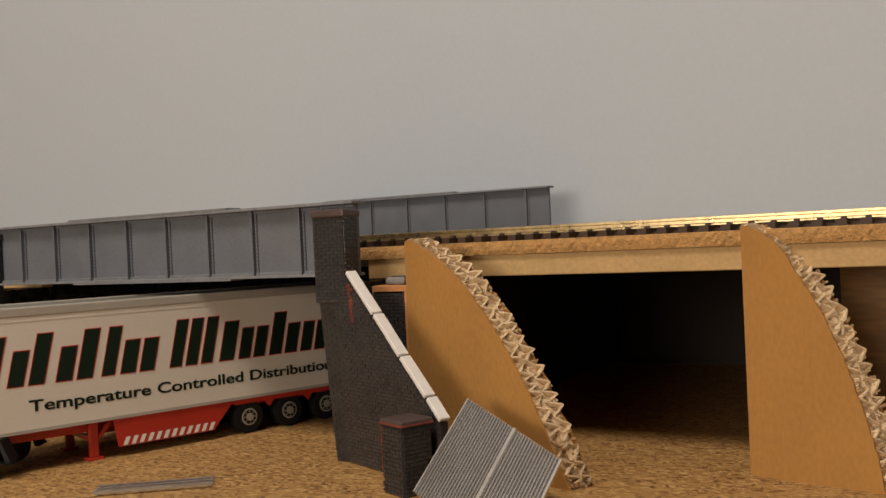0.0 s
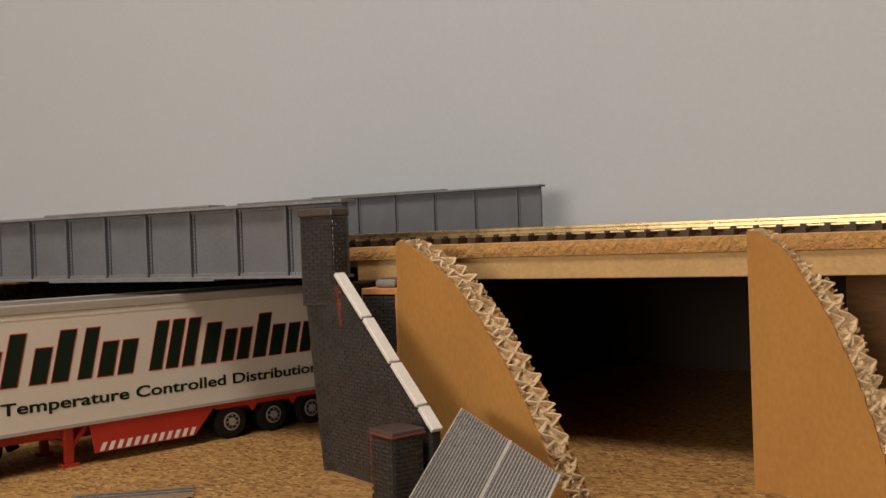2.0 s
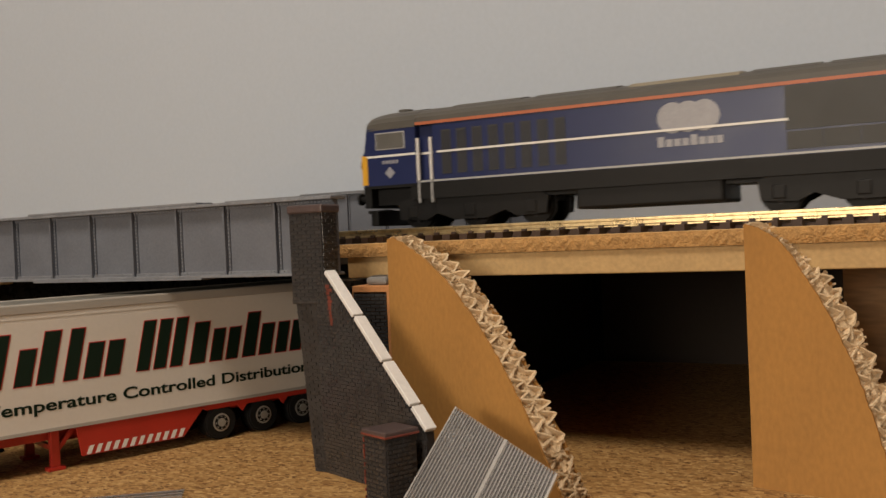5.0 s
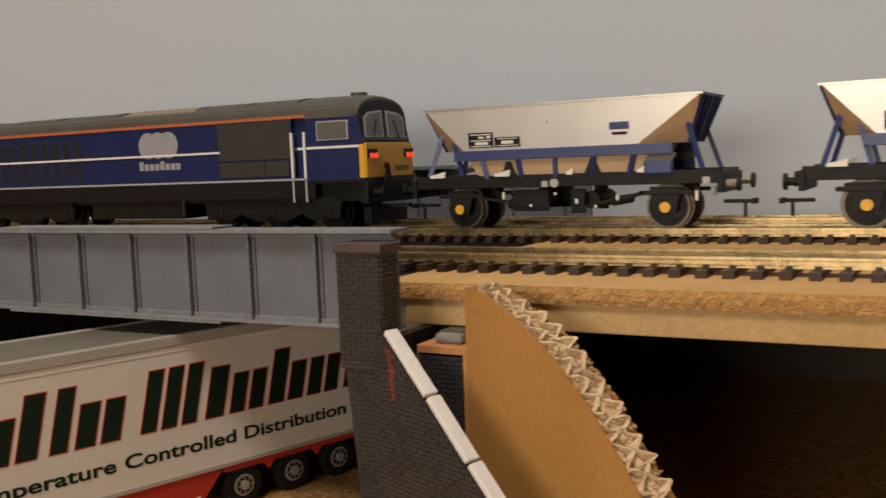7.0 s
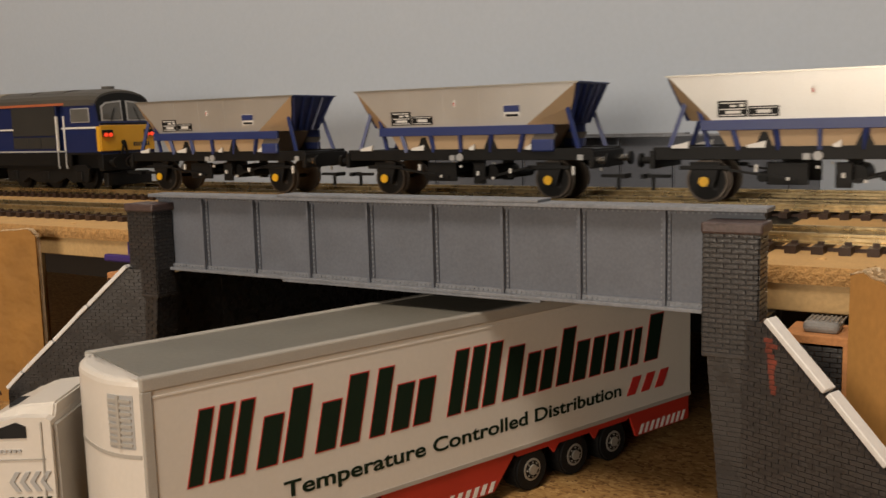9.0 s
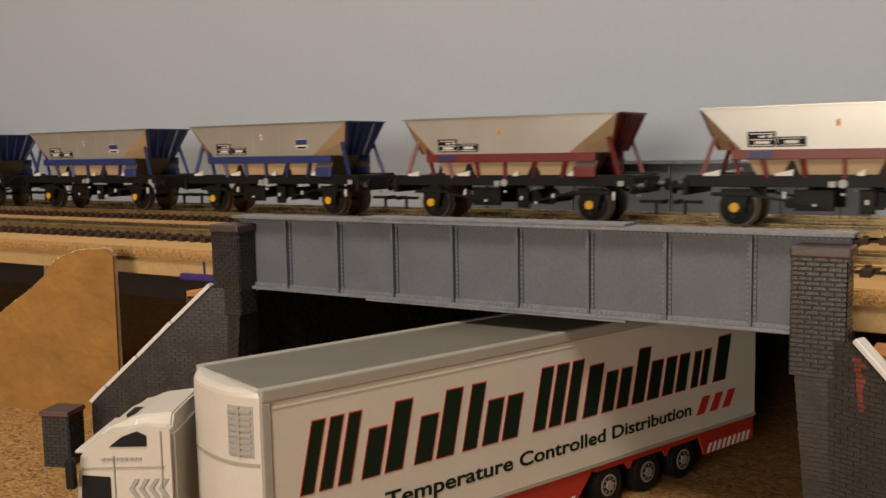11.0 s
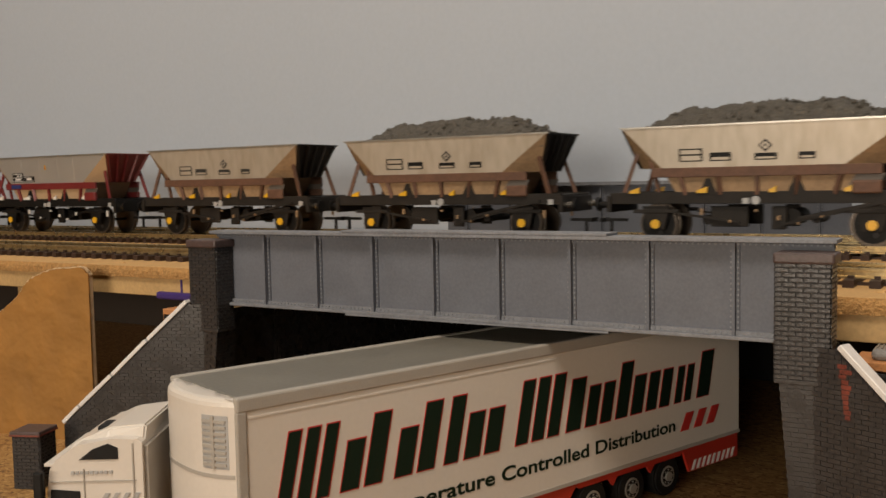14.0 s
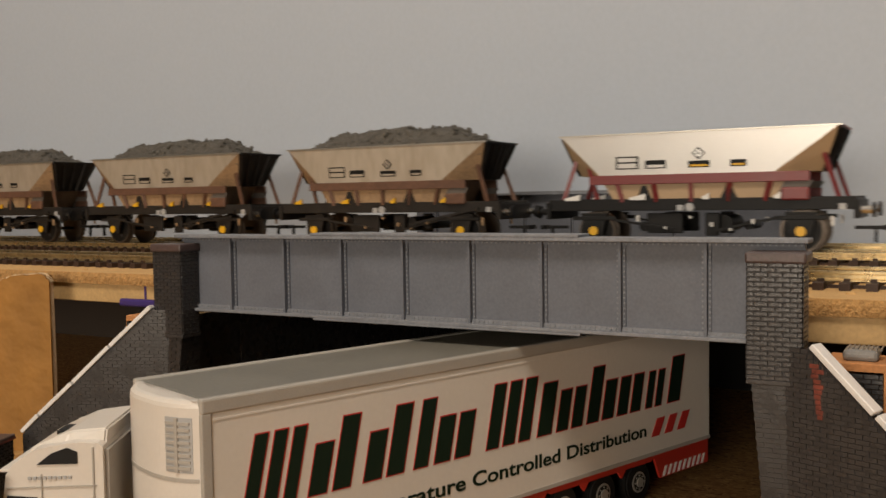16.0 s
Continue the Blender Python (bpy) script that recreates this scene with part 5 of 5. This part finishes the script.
        # handrails beside the doorway
        for s in (-1, 1):
            for x in ((CAB + 0.9, CAB + 6.8) if e < 0 else (L - CAB - 0.9, L - CAB - 6.8)):
                r = part("handrail", bar(B(), (x, s * (bw + 0.4), zs + 2.0), (x, s * (bw + 0.4), 36.5), 1.0), WHITEINK, t, "white handrail")
                part("step", bar(B(), (x, s * (bw + 0.4), 10.5), (x, s * (bw + 0.4), zs + 1), 0.8), GREYINK, r)
            a, b = (CAB, CAB + 7.5) if e < 0 else (L - CAB - 7.5, L - CAB)
            part("white_line", BX(a, b, s * (bw - 2.6) - 0.12, s * (bw - 2.6) + 0.12, 30.0, 30.9), WHITEINK, t)
    for s in (-1, 1):
        y0, y1 = s * bw - 0.25, s * bw + 0.25
        part("sole_line", BX(CAB, L - CAB, s * (bw + 0.2) - 0.15, s * (bw + 0.2) + 0.15, zs + 1.2, zs + 1.9), GREYINK, t, "grey line along the sole")
        part("sole_bar", BX(CAB - 3, L - CAB + 3, s * bw - 0.6, s * bw + 0.1, 12.0, zs + 1.0), BLACK, t, "black sole bar")
        # grilles
        for k in range(8):
            gx = 37 + 6.9 * k
            g = part("grille", BX(gx, gx + 4.2, y0, y1, zs + 4, ze - 3.5), LDARK, body, "dark louvred grille")
            for q in range(4):
                part("slat", BX(gx + 0.5 + q * 0.9, gx + 0.95 + q * 0.9, min(y0, y1) - 0.2, max(y0, y1) + 0.2, zs + 4.6, ze - 4.2), LGRILLE, g)
        part("white_line", BX(35, 168, s * (bw + 0.5) - 0.08, s * (bw + 0.5) + 0.08, 30.0, 30.8), WHITEINK, body, "thin white waist line")
        part("radiator_panel", BX(167, L - CAB - 8.0, s * (bw + 0.1) - 0.3, s * (bw + 0.1) + 0.3, 27.0, ze - 1.0), LDARK, body, "charcoal radiator panel")
        for k in range(3):
            part("lower_door", BX(167.2 + 11.4 * k, 178.4 + 11.4 * k, s * (bw + 0.1) - 0.3, s * (bw + 0.1) + 0.3, 20.5, 26.3), LDARK, body, "charcoal door panel")
        for k, x in enumerate((129.5, 135, 140.5)):
            bm = cyl(B(), (x, s * (bw + 0.02 + 0.04 * k), 34.6), (x, s * (bw + 0.16 + 0.04 * k), 34.6), 5.4, 32)
            part("round_emblem", bm, SILVERINK, body, "ghosted silver overlapping discs")
        bm = B()
        for k in range(8):
            box(bm, 124.0 + 2.9 * k, 126.3 + 2.9 * k, s * (bw + 0.1) - 0.1, s * (bw + 0.1) + 0.1, 24.6, 28.2 if k in (0, 4) else 27.2)
        part("print_bars", bm, SILVERINK, body, "silver name print")
        bm = prism(B(), [(-2.4, 0), (0, -2.4), (2.4, 0), (0, 2.4)], (13, s * hw - 0.15, 23.5), (1, 0, 0), (0, 0, 1), (0, 0.3, 0))
        part("diamond_plate", bm, SILVERINK, t, "small silver diamond plate")
        bm = B()
        for k in range(5):
            box(bm, 9.5 + 1.6 * k, 10.6 + 1.6 * k, s * hw - 0.15, s * hw + 0.15, 27.2, 28.6)
        part("number_bars", bm, SILVERINK, t)
    part("fuel_tank", BX(92, 146, -14.5, 14.5, 4.5, 13.0, bev=1.0), BLACK, t, "black fuel tank")
    part("underframe", BX(4, L - 4, -12, 12, 10.5, zs + 0.2), BLACK, t)
    for bx in (48.0, 190.0):
        bg = part("bogie", BX(bx - 32, bx + 32, -13.5, 13.5, 8.6, 10.8, bev=0.4), BLACK, t, "black three-axle bogie")
        for s in (-1, 1):
            part("side_frame", prism(B(), [(-33, 10.5), (-32, 4.0), (-20, 3.4), (-15, 6.0), (-7, 3.2), (7, 3.2), (15, 6.0), (20, 3.4), (32, 4.0), (33, 10.5), (30, 12.2), (-30, 12.2)], (bx, s * 13.6 - 0.8, 0), (1, 0, 0), (0, 0, 1), (0, 1.6, 0)), BLACK, bg)
            for d in (-26, 0, 26):
                part("axlebox", BX(bx + d - 2.2, bx + d + 2.2, s * 14.2 - 0.8, s * 14.2 + 0.8, 4.4, 9.2, bev=0.4), BLACK, bg)
        for d in (-26, 0, 26):
            # Wheels coloured black to paint in the shadow under the locomotive.
            wheelset(t, bx + d, 7.0, steel=BLACK)
    return t


def resize(ob, k):
    """Brings a thing to its true size about its origin."""
    for c in (ob, *ob.children_recursive):
        if c is not ob:
            c.location = c.location * k
        if c.data:
            c.data.transform(Matrix.Diagonal((k, k, k, 1)))
    return ob


LOCO = resize(locomotive(), 1.04)
wag = {"blue": hopper("blue", "silver coal hopper wagon with a clean blue frame"),
       "red": hopper("red", "silver coal hopper wagon with a maroon frame"),
       "worn": hopper("worn", "empty weathered coal hopper wagon with a rusty brown frame"),
       "loaded": hopper("loaded", "weathered brown coal hopper wagon heaped with coal"),
       "last": hopper("last", "bright silver coal hopper wagon with maroon frame and yellow panels")}
resize(wag["blue"], 1.015)
heap = coal()
# wagon kind, distance of its leading axle behind that of the first wagon
CONSIST = [("blue", 0.0), ("blue", 133.4), ("blue", 265.7), ("red", 396.0), ("red", 524.6), ("worn", 654.4), ("loaded", 779.4), ("loaded", 907.1), ("loaded", 1033.1), ("last", 1162.4)]
seen_kinds, train, heaps = set(), [], []
for kind, off in CONSIST:
    w = wag[kind] if kind not in seen_kinds else copy_thing(wag[kind], Matrix())
    seen_kinds.add(kind)
    train.append((w, off, 7.05))
    if kind == "loaded":
        heaps.append((heap if not heaps else copy_thing(heap, Matrix()), off))

# seconds, place of the first wagon's leading axle in metres
RUN = [(0.0, 0.9147), (1.85, 0.6662), (3.7, 0.4151), (4.75, 0.2731), (5.8, 0.1326), (6.5, 0.0431), (7.5, -0.0919), (8.5, -0.2248), (9.7, -0.3869), (11.1, -0.5748), (12.5, -0.7651), (13.5, -0.899), (14.5, -1.0321), (15.25, -1.1327), (16.0, -1.2333)]


def run_at(t):
    for (a, p), (b, q) in zip(RUN, RUN[1:]):
        if t <= b:
            return p + (q - p) * (t - a) / (b - a)
    return RUN[-1][1]


def motions():
    y, z = T2 * 0.001, RT * 0.001
    movers = [(w, off * 0.001, r) for w, off, r in train] + [(LOCO, -0.2824, 7.28)]
    for w, off, r in movers:
        walk(w, [(t, pose(x + off, y, z)) for t, x in RUN])
        n = 220
        for c in w.children:
            if c.name.startswith("wheelset"):
                base = c.location.copy()
                rows = []
                for i in range(n + 1):
                    t = 16.0 * i / n
                    rows.append((t, pose(base.x, base.y, base.z, 0, math.degrees((run_at(t) - RUN[0][1]) / (r * 0.001)), 0)))
                walk(c, rows)
    for h, off in heaps:
        walk(h, [(t, pose(x + off * 0.001, y, z)) for t, x in RUN])


motions()
